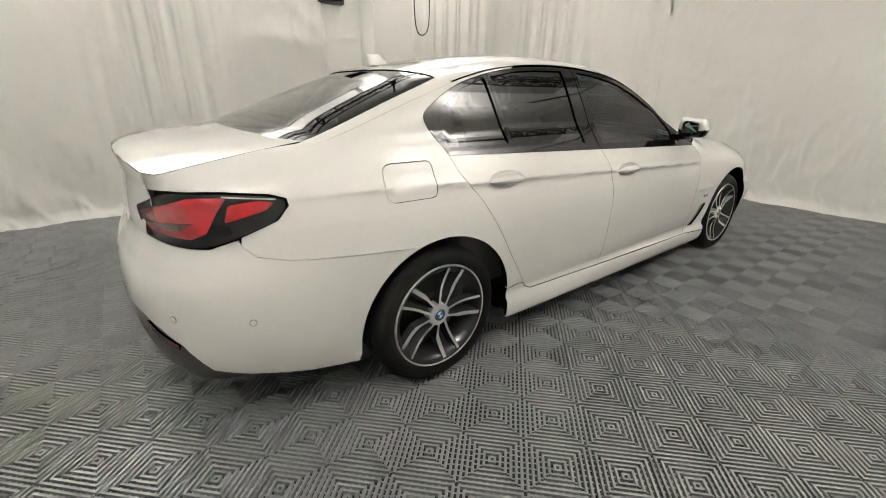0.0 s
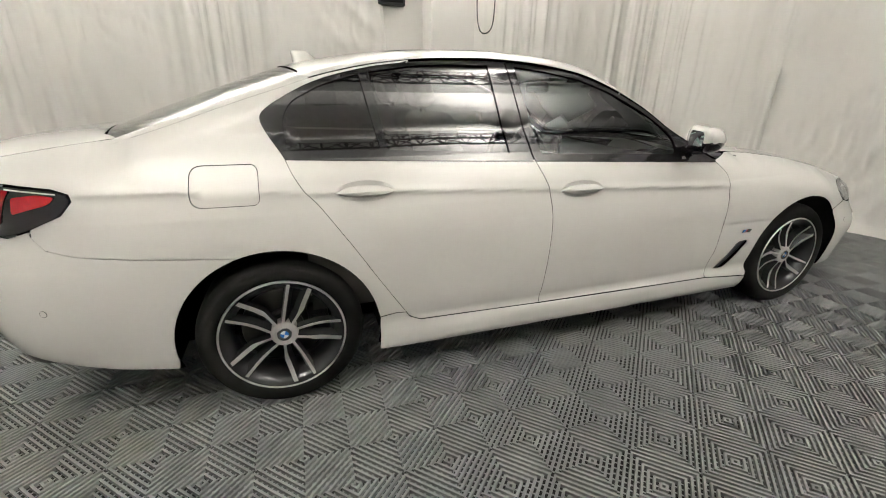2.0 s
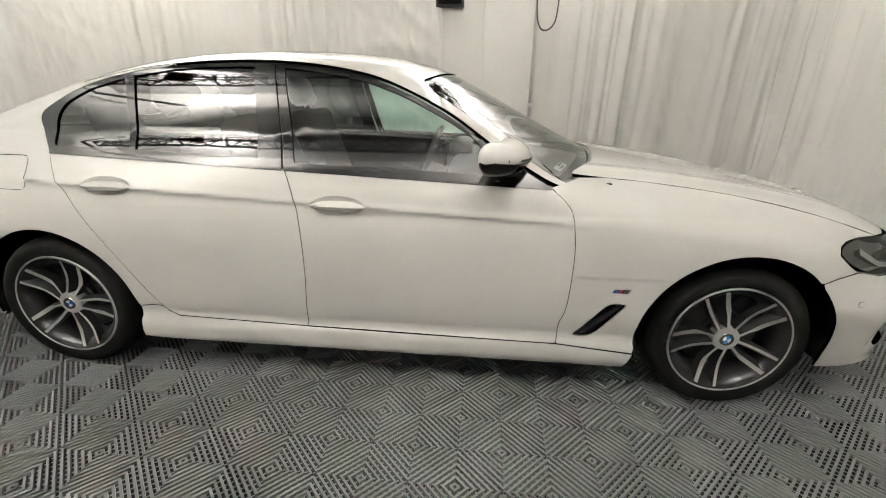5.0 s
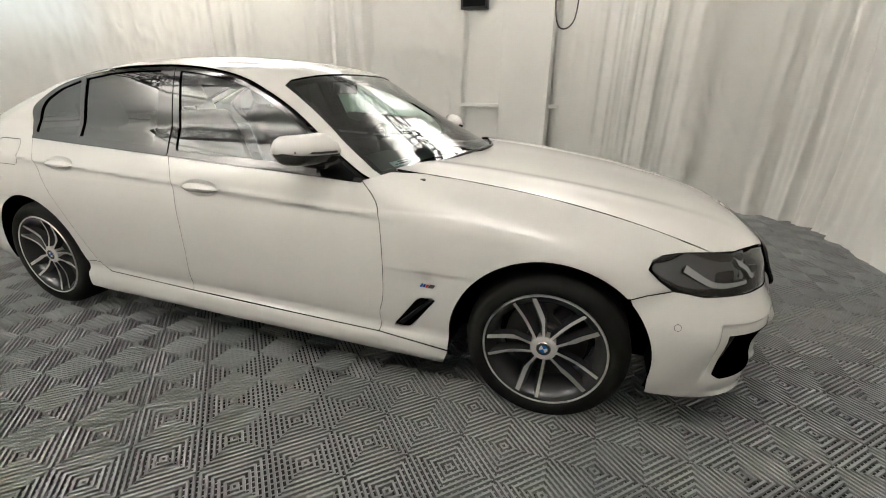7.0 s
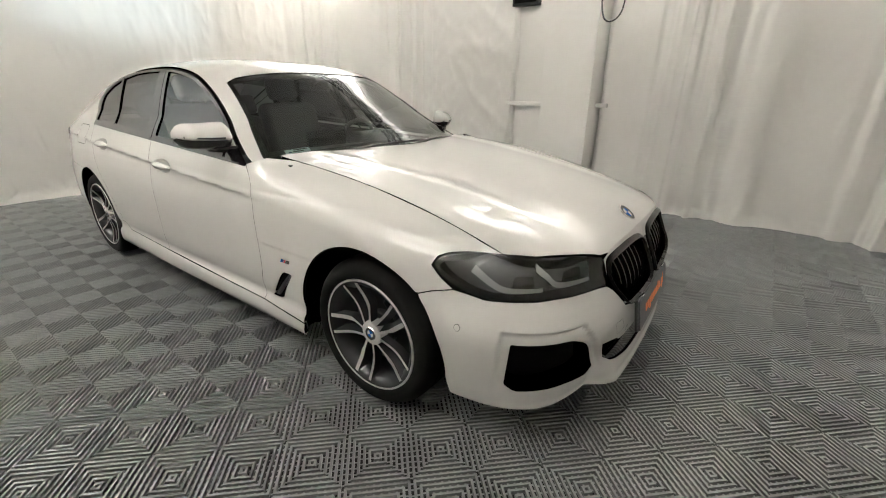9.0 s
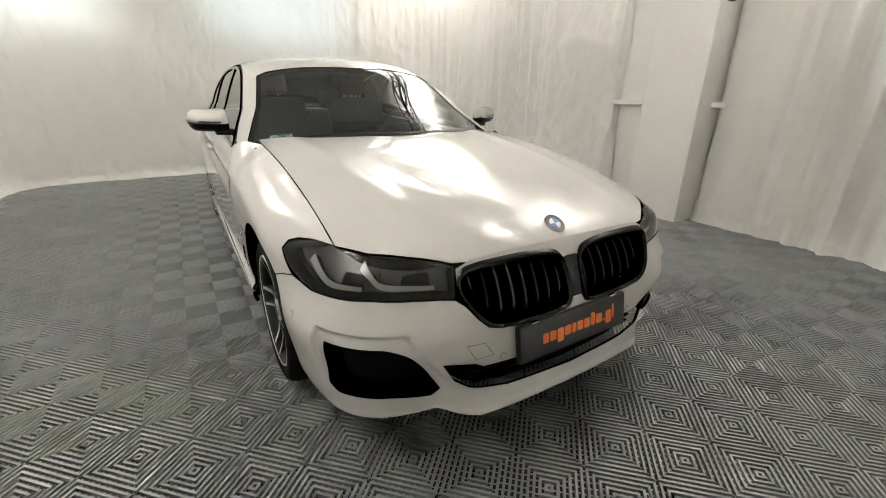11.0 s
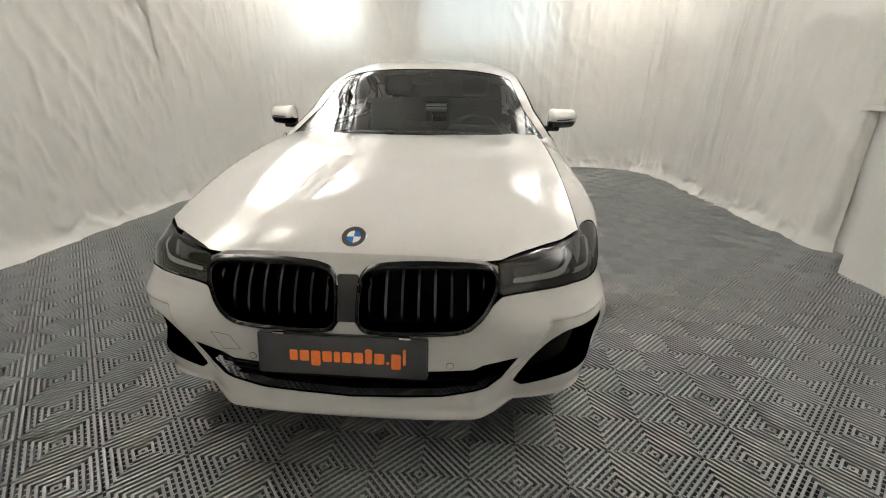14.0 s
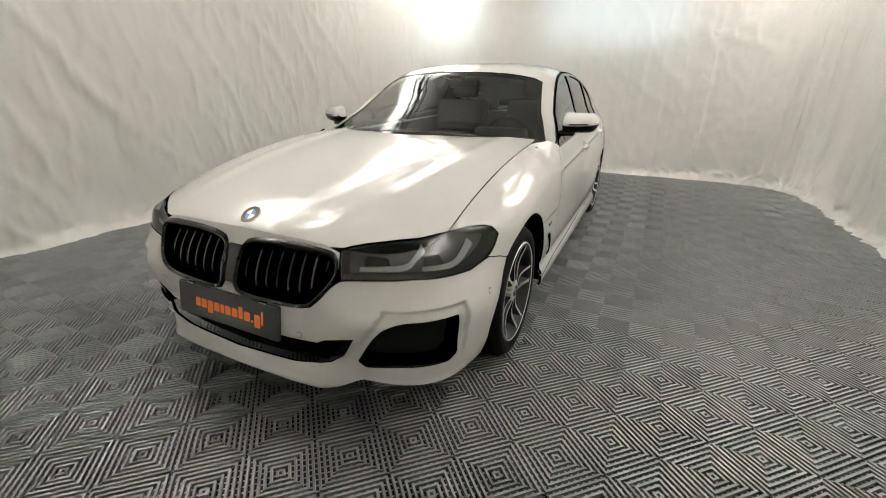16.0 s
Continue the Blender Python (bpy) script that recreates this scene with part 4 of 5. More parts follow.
    o.visible_shadow = False

    # kidney grille: rounded frame, vertical bars, dark duct
    kg = panel("kidney_grille", KIDS, skin, GRILLE, car, "gloss black kidney grille frame", side=side, step=0.005, depth=0.045, gap=0.001, holes=[KID_HOLE], hole_depth=0.07, sculpt=kidney_frame)
    panel("grille_duct", KIDS, skin, DARK, kg, side=side, lift=-0.07, depth=0, gap=-0.002)
    inn = densify(KID_HOLE, 0.01)
    for k in range(8):
        sb = 0.068 + 0.052 * k
        zs = inn[np.abs(inn[:, 0] - sb) < 0.012, 1]
        if len(zs) < 2:
            continue
        z0, z1 = zs.min() + 0.002, zs.max() - 0.002
        bm = bmesh.new()
        rings = []
        for j in range(11):
            z = z0 + (z1 - z0) * j / 10
            bow = 0.022 * math.sin(math.pi * j / 10) ** 0.6
            q = lambda ds, lf: tuple(skin(np.array([sb + ds, z]), side, lf))
            rings.append([bm.verts.new(q(-0.004, -0.03 + bow)), bm.verts.new(q(0.004, -0.03 + bow)), bm.verts.new(q(0.007, -0.06)), bm.verts.new(q(-0.007, -0.06))])
        for a, b in zip(rings, rings[1:]):
            for i in range(4):
                bm.faces.new((a[i], a[(i + 1) % 4], b[(i + 1) % 4], b[i]))
        part("grille_bar", bm, GRILLE, kg)
    # painted nose above the kidneys
    panel("nose_trim", [(0.0, 0.655), (0.478, 0.665), (0.478, 0.716), (sy(0.42), 0.738), (sy(0.3), 0.745), (0.0, 0.748)], skin, PAINT, car, side=side, step=0.02, lift=0.0, depth=0, gap=0, holes=[shrink(KIDS, 0.004)], hole_depth=0)
    # black bridge between the kidneys
    panel("grille_bridge", [(0.0, 0.553), (0.031, 0.553), (0.031, 0.655), (0.036, 0.682), (0.028, 0.690), (0.0, 0.690)], skin, GLOSS, car, "gloss black bridge between the kidneys", side=side, step=0.015, lift=0.006, depth=0.03, gap=0)

# bonnet roundel: black ring, quartered disc in white and blue


def roundel(m, r, parent, depth=0.006):
    bm = bmesh.new()
    lathe(bm, [(0.0, 0), (r, 0), (r, depth), (r * 0.97, depth + 0.0015), (r * 0.92, depth + 0.0012), (0.0, depth)], 40, m=m)
    ring = part("roundel", bm, SATIN, parent, "round badge with a black ring and white and blue quarters")
    bm = bmesh.new()
    lathe(bm, [(r * 1.0, 0), (r * 1.06, 0.001), (r * 1.06, depth), (r * 1.0, depth + 0.002)], 40, m=m, closed=True)
    part("badge_rim", bm, CHROME, ring)
    for k in range(4):
        bm = bmesh.new()
        a0 = math.pi / 2 * k
        ps = [(0, 0)] + [(r * 0.6 * math.cos(a0 + math.pi / 2 * j / 8), r * 0.6 * math.sin(a0 + math.pi / 2 * j / 8)) for j in range(9)]
        extrude_poly(bm, ps, depth, depth + 0.0016, lambda u, v, d: m @ Vector((u, d, v)))
        part("badge_quarter", bm, BLUE if k % 2 else WHITE, ring, smooth=False)
    return ring


# local y of a roundel is its outward normal
def face_to(p, n, up=(0, 0, 1)):
    n = Vector(n).normalized()
    x = n.cross(Vector(up)).normalized()
    z = x.cross(n)
    m = Matrix((x, n, z)).transposed().to_4x4()
    return Matrix.Translation(p) @ m


roundel(face_to((3.705, 0, float(bonnet(np.array([3.705, 0.0]))[2]) - 0.001), (0.62, 0, 0.85)), 0.039, hood)

# dealer's plate on its holder, lettering as plain orange blocks
pm = Matrix.Translation((3.876, -0.015, 0.441)) @ Euler((0, radians(-9), 0)).to_matrix().to_4x4()
bm = bmesh.new()
extrude_poly(bm, rounded([(-0.268, -0.062), (0.268, -0.062), (0.268, 0.066), (-0.268, 0.066)], 0.008, 3), -0.012, 0.003, lambda u, v, d: pm @ Vector((d, u, v)))
plate = part("number_plate", bm, PLATE, car, "dark plate with an orange printed logo", angle=30)
bm = bmesh.new()
extrude_poly(bm, rounded([(-0.272, -0.066), (0.272, -0.066), (0.272, 0.07), (-0.272, 0.07)], 0.01, 3), -0.016, -0.004, lambda u, v, d: pm @ Vector((d, u, v)))
part("plate_holder", bm, SATIN, plate)
for yc in (-0.2, 0.2):
    bm = bmesh.new()
    box(bm, (-0.01, yc - 0.018, 0.066), (0.004, yc + 0.018, 0.073), pm, 0.001)
    part("holder_clip", bm, CHROME, plate)
# one block a letter: width, low and high end of each
yc = -0.166
for w, lo, hi in ((0.026, 0, 1), (0.03, 0, 1), (0.03, -0.4, 1), (0.03, 0, 1), (0.02, 0, 1), (0.03, 0, 1), (0.03, 0, 1), (0.022, 0, 1.35), (0.032, 0, 1), (0.009, 0, 0.28), (0.03, -0.4, 1), (0.009, 0, 1.5)):
    bm = bmesh.new()
    z0, z1 = -0.018 + 0.036 * lo, -0.018 + 0.036 * hi
    extrude_poly(bm, rounded([(yc, z0), (yc + w, z0), (yc + w, z1), (yc, z1)], min(0.006, w * 0.45), 3), 0.003, 0.0038, lambda u, v, d: pm @ Vector((d, u, v)))
    part("print_block", bm, ORANGE, plate, smooth=False)
    yc += w + 0.0065

# ---------------- tail ----------------
TAIL = rounded([(-0.962, 0.966), (-0.80, 0.962), (-0.665, 0.948), (-0.612, 0.93), (-0.61, 0.905), (-0.65, 0.862), (-0.77, 0.812), (-0.87, 0.782), (-0.95, 0.79)], [0.01, 0.04, 0.04, 0.025, 0.025, 0.04, 0.05, 0.04, 0.02], 4)
TAILS = np.stack([np.interp(-TAIL[:, 0], -PLAN[SIDE, 0], PS[SIDE]), TAIL[:, 1]], 1)


def tl(pts):
    p = np.asarray(pts, float)
    return np.stack([np.interp(-p[:, 0], -PLAN[SIDE, 0], PS[SIDE]), p[:, 1]], 1)


for side in (-1, 1):
    inner = [tuple(p) for p in TAILS]
    full = np.concatenate([[(float(s_yr(0.50)), 0.80), (float(s_yr(0.50)), 0.90)], tl([(-0.965, 0.966)]), tl([(-0.80, 0.961), (-0.665, 0.948), (-0.612, 0.93), (-0.61, 0.905), (-0.65, 0.862), (-0.77, 0.812), (-0.87, 0.783), (-0.95, 0.782)])])
    full = rounded(full, [0.02, 0.03, 0.03, 0.04, 0.04, 0.02, 0.02, 0.04, 0.05, 0.04, 0.03], 4)
    tlm = panel("tail_light", full, skin, GLOSS, car, "smoked tail light with red light guides", side=side, step=0.02, lift=0.004, depth=0.025, gap=0.001)
    hook = rounded(tl([(-0.645, 0.927), (-0.70, 0.936), (-0.785, 0.925), (-0.805, 0.866), (-0.67, 0.903)]), [0.012, 0.03, 0.012, 0.015, 0.015], 4)
    panel("red_lamp", hook, skin, RED, tlm, "red wedge-shaped lamp", side=side, step=0.015, lift=0.007, depth=0.005, gap=0)
    bl = rounded(np.concatenate([tl([(-0.785, 0.950), (-0.82, 0.905), (-0.865, 0.832), (-0.92, 0.812), (-0.985, 0.818)]), [(float(s_yr(0.56)), 0.832), (float(s_yr(0.535)), 0.89)], tl([(-0.98, 0.925), (-0.90, 0.952)])]), 0.012, 3)
    panel("red_lamp", bl, skin, RED, tlm, "red hook-shaped lamp", side=side, step=0.015, lift=0.007, depth=0.005, gap=0)
    inn = rounded(np.concatenate([tl([(-0.90, 0.868), (-0.965, 0.866)]), [(float(s_yr(0.56)), 0.858), (float(s_yr(0.60)), 0.843)], tl([(-0.945, 0.842)])]), 0.008, 3)
    panel("clear_strip", inn, skin, DARKRED, tlm, side=side, step=0.015, lift=0.010, depth=0.004, gap=0)
    panel("bright_strip", tl([(-0.80, 0.955), (-0.64, 0.938), (-0.64, 0.934), (-0.80, 0.950)]), skin, CHROME, tlm, side=side, step=0.02, lift=0.0075, depth=0.003, gap=0)
    # rear bumper and diffuser
    rb = [(SMAX, 0.80), (float(s_yr(0.45)), 0.798)] + [tuple(q) for q in tl([(-0.955, 0.778), (-0.87, 0.776), (-0.772, 0.806), (-0.764, 0.7845), (-0.72, 0.7472), (-0.62, 0.7276), (-0.40, 0.7082), (SEAM_X - 0.002, SEAM_Z - 0.001)])]
    rb += [(sx(x), z) for x, z in arch_r if x < SEAM_X - 0.006 and z > 0.26]
    rb += [(sx(-0.398), 0.235), (sx(-0.6), 0.262)] + [tuple(q) for q in tl([(-0.80, 0.310), (-0.905, 0.345), (-0.965, 0.455)])] + [(float(s_yr(0.64)), 0.50), (float(s_yr(0.54)), 0.525), (float(s_yr(0.4)), 0.535), (SMAX, 0.54)]
    rbp = panel("rear_bumper", rb, skin, PAINT, car, "white rear bumper", side=side, step=0.03, gap=0.0007)
    dif = [(SMAX, 0.537), (float(s_yr(0.4)), 0.532), (float(s_yr(0.54)), 0.522), (float(s_yr(0.64)), 0.497)] + [tuple(q) for q in tl([(-0.965, 0.452), (-0.905, 0.342), (-0.80, 0.300)])] + [(float(s_yr(0.70)), 0.27), (float(s_yr(0.5)), 0.25), (SMAX, 0.25)]
    panel("diffuser", dif, skin, SATIN, rbp, "black rear diffuser", side=side, step=0.04, lift=-0.01, depth=0.03, gap=0)
    refl = [(float(s_yr(0.56)), 0.508), (float(s_yr(0.70)), 0.455), (float(s_yr(0.70)), 0.432), (float(s_yr(0.56)), 0.487)]
    panel("reflector", refl, skin, DARKRED, rbp, "dark red rear reflector", side=side, step=0.03, lift=0.002, depth=0.008, gap=0)
    for s0, zz in ((float(tl([(-0.76, 0.528)])[0, 0]), 0.528), (float(s_yr(0.70)), 0.55)):
        for r, mt, lf, nm in ((0.0125, SATIN, 0.0006, "sensor_ring"), (0.0108, PAINT, 0.0014, "parking_sensor")):
            circ = [(s0 + r * math.cos(a), zz + r * math.sin(a)) for a in np.linspace(0, 2 * math.pi, 21)[:-1]]
            panel(nm, circ, skin, mt, rbp, side=side, lift=lf, depth=0.003, gap=0, step=0.01)

# ---------------- dark inner shell, wheel wells, floor pan ----------------
for side in (-1, 1):
    mid_shell = [(0.40, 0.205), (2.565, 0.19)] + [p for p in arc(WB, HUB, ARCH_R + 0.012, 186, 90, 16)] + [(WB, 0.86), (2.3, 0.93), (2.0, BELT(2.0) - 0.03), (0.1, BELT(0.1) - 0.03), (-0.3, 1.05), (-0.55, 1.02), (-0.6, 0.94), (-0.6, 0.78), (-0.2, 0.72)] + [p for p in arc(0, HUB, ARCH_R + 0.012, 118, -6, 20)]
    panel("inner_shell", flank(mid_shell), skin, DARK, car, side=side, step=0.08, lift=-0.018, depth=0, gap=0.0)
    for x0 in (0.0, WB):
        bm = bmesh.new()
        rings = []
        for k in range(41):
            a = radians(-14 + 208 * k / 40)
            row = []
            for yy, rr in ((0.915, ARCH_R - 0.002), (0.895, ARCH_R + 0.03), (0.62, ARCH_R + 0.03), (0.60, 0.12)):
                lim = float(skin(np.array([sx(x0 + rr * math.cos(a)), max(HUB + rr * math.sin(a), 0.2)]), 1, -0.012)[1])
                row.append(bm.verts.new((x0 + rr * math.cos(a), side * min(yy, lim), max(HUB + rr * math.sin(a), 0.16))))
            rings.append(row)
        for a, b in zip(rings, rings[1:]):
            for i in range(3):
                bm.faces.new((a[i], a[i + 1], b[i + 1], b[i]))
        part("wheel_well", bm, DARK, car, "black wheel arch liner")
bm = bmesh.new()
box(bm, (-0.85, -0.60, 0.20), (3.62, 0.60, 0.26), None, 0.02)
box(bm, (0.42, -0.83, 0.19), (2.55, 0.83, 0.26), None, 0.02)
part("floor_pan", bm, DARK, car)
bm = bmesh.new()
box(bm, (2.55, -0.62, 0.25), (3.60, 0.62, 0.74), None, 0.05)
part("engine_bay", bm, DARK, car)
bm = bmesh.new()
box(bm, (-0.90, -0.60, 0.25), (-0.35, 0.60, 0.95), None, 0.05)
part("boot_well", bm, DARK, car)

# ---------------- mirrors ----------------
for side in (-1, 1):
    # housing: rounded block lofted across the car from the door outward
    def mir(lo, hi, taper, zoff=0.0, grow=0.0):
        bm = bmesh.new()
        rings = []
        for k in range(13):
            t = k / 12
            y = 0.855 + 0.195 * t + 0.004
            e = (1 - max(0, (t - 0.78) / 0.22) ** 2.4 * 0.62) * (1 - max(0, (0.10 - t) / 0.10) ** 2 * 0.2)
            xc = 2.015 - 0.085 * t ** 1.5
            depth = 0.075 * e + grow
            zc = 1.063 - 0.006 * t + 0.012 * t * t
            h0, h1 = (lo * e, (hi - 0.012 * t) * e)
            ring = []
            for j in range(20):
                a = 2 * math.pi * j / 20
                ca, sa = math.cos(a), math.sin(a)
                pw = 0.8
                u = math.copysign(abs(ca) ** pw, ca)
                w = math.copysign(abs(sa) ** pw, sa)
                z = zc + (h1 if w > 0 else h0) * w
                ring.append(bm.verts.new((xc + depth * u * (1.25 if u > 0 else 0.62) * (1 - 0.25 * max(w, 0) * (u > 0)), side * (y + grow * 0.3), z)))
            rings.append(ring)
        for a, b in zip(rings, rings[1:]):
            for j in range(20):
                bm.faces.new((a[j], a[(j + 1) % 20], b[(j + 1) % 20], b[j]))
        bm.faces.new(rings[0])
        bm.faces.new(rings[-1][::-1])
        return bm
    mirror = part("door_mirror", mir(0.028, 0.068, 1), PAINT, car, "white door mirror with a black lower shell", angle=60)
    part("lower_shell", mir(0.058, -0.022, 1, grow=-0.003), GLOSS, mirror, "gloss black lower shell", angle=60)
    bm = bmesh.new()
    strip = [(2.015 - 0.085 * t ** 1.5 + (0.0955 - 0.028 * max(0, (t - 0.7) / 0.3) ** 2), 0.862 + 0.185 * t, 1.060 - 0.006 * t + 0.012 * t * t) for t in np.linspace(0.2, 0.97, 14)]
    rows = [[bm.verts.new((x + dx, side * y, z + dz)) for dx, dz in ((-0.01, 0.005), (0.0015, 0.004), (0.0015, -0.004), (-0.01, -0.005))] for x, y, z in strip]
    for a, b in zip(rows, rows[1:]):
        for j in range(3):
            bm.faces.new((a[j], a[j + 1], b[j + 1], b[j]))
    part("indicator", bm, SATIN, mirror, "slim smoked indicator strip")
    bm = bmesh.new()
    extrude_poly(bm, rounded([(0.885, 1.030), (1.015, 1.036), (1.010, 1.106), (0.892, 1.108)], 0.025, 4), 0.0, 0.003, lambda u, v, d: (2.015 - 0.085 * ((u - 0.859) / 0.195) ** 1.5 - 0.0475 - d, side * u, v))
    part("mirror_glass", bm, mirror_m, mirror, "mirror glass", smooth=False)
    bm = bmesh.new()
    box(bm, (1.95, 0.83, 0.988), (2.06, 0.93, 1.022), None, 0.012)
    for v in bm.verts:
        v.co.y *= side
        v.co.x += (0.93 - abs(v.co.y)) * 0.25
    part("mirror_foot", bm, GLOSS, mirror, "gloss black mirror foot")
    # black triangle ahead of the front window is part of the frame; the cowl corner
    bm = bmesh.new()
    box(bm, (2.18, 0.60, 0.93), (2.44, 0.80, 0.955), None, 0.008)
    for v in bm.verts:
        v.co.y *= side
    part("cowl_panel", bm, SATIN, car)
# scuttle and wipers
bm = bmesh.new()
ys = np.linspace(-0.72, 0.72, 25)
rows = []
for y in ys:
    q = crown(np.array([0.35, y / 0.86]))
    rows.append([bm.verts.new((q[0] + 0.10, y, q[2] - 0.04)), bm.verts.new((q[0] - 0.05, y, q[2] + 0.004)), bm.verts.new((q[0] - 0.05, y, q[2] - 0.03))])
for a, b in zip(rows, rows[1:]):
    for j in range(2):
        bm.faces.new((a[j], a[j + 1], b[j + 1], b[j]))
part("scuttle", bm, SATIN, car, "black plastic scuttle below the windscreen")
for y0, y1 in ((-0.55, 0.10), (0.02, 0.62)):
    bm = bmesh.new()
    prev = None
    for k in range(12):
        y = y0 + (y1 - y0) * k / 11
        q = crown(np.array([0.50 + 0.16 * math.sin(math.pi * k / 11) * 0.6, y / 0.86]))
        p = (q[0], y, q[2] + 0.012)
        ring = [bm.verts.new((p[0] + 0.006 * math.cos(a), y, p[2] + 0.006 * math.sin(a))) for a in np.linspace(0, 2 * math.pi, 7)[:-1]]
        if prev:
            for i in range(6):
                bm.faces.new((prev[i], prev[(i + 1) % 6], ring[(i + 1) % 6], ring[i]))
        prev = ring
    part("wiper", bm, SATIN, car, "black windscreen wiper")
# inspection sticker inside the windscreen
q0 = np.array([[1.30, -0.80], [1.30, -0.67], [1.60, -0.67], [1.60, -0.80]])
pts = crown(np.stack([q0[:, 0], q0[:, 1]], 1)) - [0.0, 0, 0.012]
bm = bmesh.new()
bm.faces.new([bm.verts.new(tuple(p)) for p in pts])
r = bmesh.ops.extrude_face_region(bm, geom=bm.faces[:])
bmesh.ops.translate(bm, vec=(0, 0, -0.001), verts=[v for v in r["geom"] if isinstance(v, bmesh.types.BMVert)])
stk = part("sticker", bm, Mat("sticker_film", (0.70, 0.80, 0.82), 0.4).m, windscreen, "pale printed sticker on the windscreen", smooth=False)
for k, (a, b, c) in enumerate(((0.1, 0.3, 0.72), (0.1, 0.12, 0.24), (0.55, 0.34, 0.9))):
    bm = bmesh.new()
    o, ex, ey = pts[0], pts[1] - pts[0], pts[3] - pts[0]
    qs = [o + ex * u + ey * v + np.array([0.0004, 0, 0.0012]) for u, v in ((b, a), (c, a), (c, a + 0.28), (b, a + 0.28))]
    bm.faces.new([bm.verts.new(tuple(p)) for p in qs])
    part("print_bar", bm, NAVY if k == 1 else SATIN, stk, smooth=False)
# shark-fin aerial
bm = bmesh.new()
rings = []
for k in range(9):
    t = k / 8
    L, w, z = 0.085 * (1 - 0.45 * t), 0.03 * (1 - 0.72 * t), 0.054 * t
    rings.append([bm.verts.new((0.22 - 0.035 * t + L * math.cos(a) * (1 if math.cos(a) > 0 else 0.75), w * math.sin(a), 1.398 + z)) for a in np.linspace(0, 2 * math.pi, 17)[:-1]])
for a, b in zip(rings, rings[1:]):
    for j in range(16):
        bm.faces.new((a[j], a[(j + 1) % 16], b[(j + 1) % 16], b[j]))
bm.faces.new(rings[-1])
part("aerial", bm, PAINT, car, "white shark-fin roof aerial")

# ---------------- wheels ----------------
wheel_root = None


def wheel_mesh():
    """One wheel at the origin, its face towards -y; the hub cap's face is at y = 0."""
    bm = bmesh.new()
    lathe(bm, [(0.225, 0.17), (0.205, 0.14), (0.195, 0.10), (0.200, 0.02), (0.220, -0.008), (0.233, -0.018), (0.242, -0.020), (0.244, -0.014), (0.234, 0.0), (0.226, 0.03)], 64)
    w = part("wheel", bm, GUNMETAL, None, "five double-spoke alloy wheel")
    bm = bmesh.new()
    lathe(bm, [(0.2375, -0.0195), (0.2440, -0.0215), (0.246, -0.019), (0.2465, -0.0135), (0.2375, -0.0145)], 72, closed=True)
    part("rim_edge", bm, MACHINED, w, "machined bright rim edge")
    bm = bmesh.new()
    prof = [(0.238, -0.006), (0.249, -0.018), (0.262, -0.024), (0.285, -0.025), (0.300, -0.020), (0.3115, -0.008), (0.3185, 0.005), (0.3215, 0.010), (TR - 0.001, 0.022)]
    prof += [(TR, 0.05), (TR - 0.008, 0.052), (TR - 0.008, 0.058), (TR, 0.060), (TR, 0.095), (TR - 0.008, 0.097), (TR - 0.008, 0.104), (TR, 0.106), (TR, 0.14), (TR - 0.008, 0.142), (TR - 0.008, 0.148), (TR, 0.15), (TR - 0.002, 0.18), (0.312, 0.20), (0.28, 0.214), (0.24, 0.20)]
    lathe(bm, prof, 96)
    for v in bm.verts:
        if v.co.z < -0.319:
            v.co.z = -0.319 - (abs(v.co.z) - 0.319) * 0.3
    part("tyre", bm, TYRE, w, "black road tyre")
    # spokes: five pairs, each spoke kinked, with a machined face and broad dark flanks
    for k in range(5):
        base = 2 * math.pi * k / 5 + math.pi / 2
        for sgn in (-1, 1):
            rows = []
            for t in np.linspace(0, 1, 13):
                r = 0.046 + 0.194 * t
                off = 0.0165 + 0.026 * t if sgn > 0 else 0.0165 + float(np.interp(t, (0, 0.38, 1), (0, 0.021, 0.026)))
                hw = 0.0056 + 0.0012 * t + (0.0050 * smoothstep(0.28, 0.42, t) * (1 - 0.6 * t) if sgn < 0 else 0.0)
                ang = base + sgn * math.asin(off / r)
                yf = 0.0015 - 0.018 * t ** 2 + 0.012 * math.sin(math.pi * min(1, t * 1.08)) ** 1.4
                cx, cz = r * math.cos(ang), r * math.sin(ang)
                tx, tz = -math.sin(base), math.cos(base)
                # the flank towards the pair's gap slopes, the outer one is steep
                g0 = 0.016 if sgn < 0 else 0.004
                g1 = 0.004 if sgn < 0 else 0.016
                rows.append([(cx + tx * hw, yf, cz + tz * hw), (cx - tx * hw, yf, cz - tz * hw), (cx - tx * (hw + g1), yf + 0.036, cz - tz * (hw + g1)), (cx + tx * (hw + g0), yf + 0.036, cz + tz * (hw + g0))])
            bm = bmesh.new()
            vs = [[bm.verts.new(p) for p in row] for row in rows]
            for a, b in zip(vs, vs[1:]):
                for j in range(1, 4):
                    bm.faces.new((a[j], a[(j + 1) % 4], b[(j + 1) % 4], b[j]))
            sp = part("spoke", bm, GUNMETAL, w)
            bm = bmesh.new()
            vs = [[bm.verts.new((row[i][0], row[i][1] - 0.0006, row[i][2])) for i in (0, 1)] for row in rows]
            for a, b in zip(vs, vs[1:]):
                bm.faces.new((a[0], b[0], b[1], a[1]))
            part("spoke_face", bm, MACHINED, sp, "bright machined spoke face")
    bm = bmesh.new()
    lathe(bm, [(0.0, 0.004), (0.036, 0.0005), (0.049, 0.0010), (0.0535, 0.004), (0.058, 0.04), (0.05, 0.05)], 40)
    part("hub", bm, MACHINED, w)
    roundel(Matrix.Translation((0, 0.002, 0)) @ Euler((0, 0, math.pi)).to_matrix().to_4x4(), 0.0275, w, 0.004)
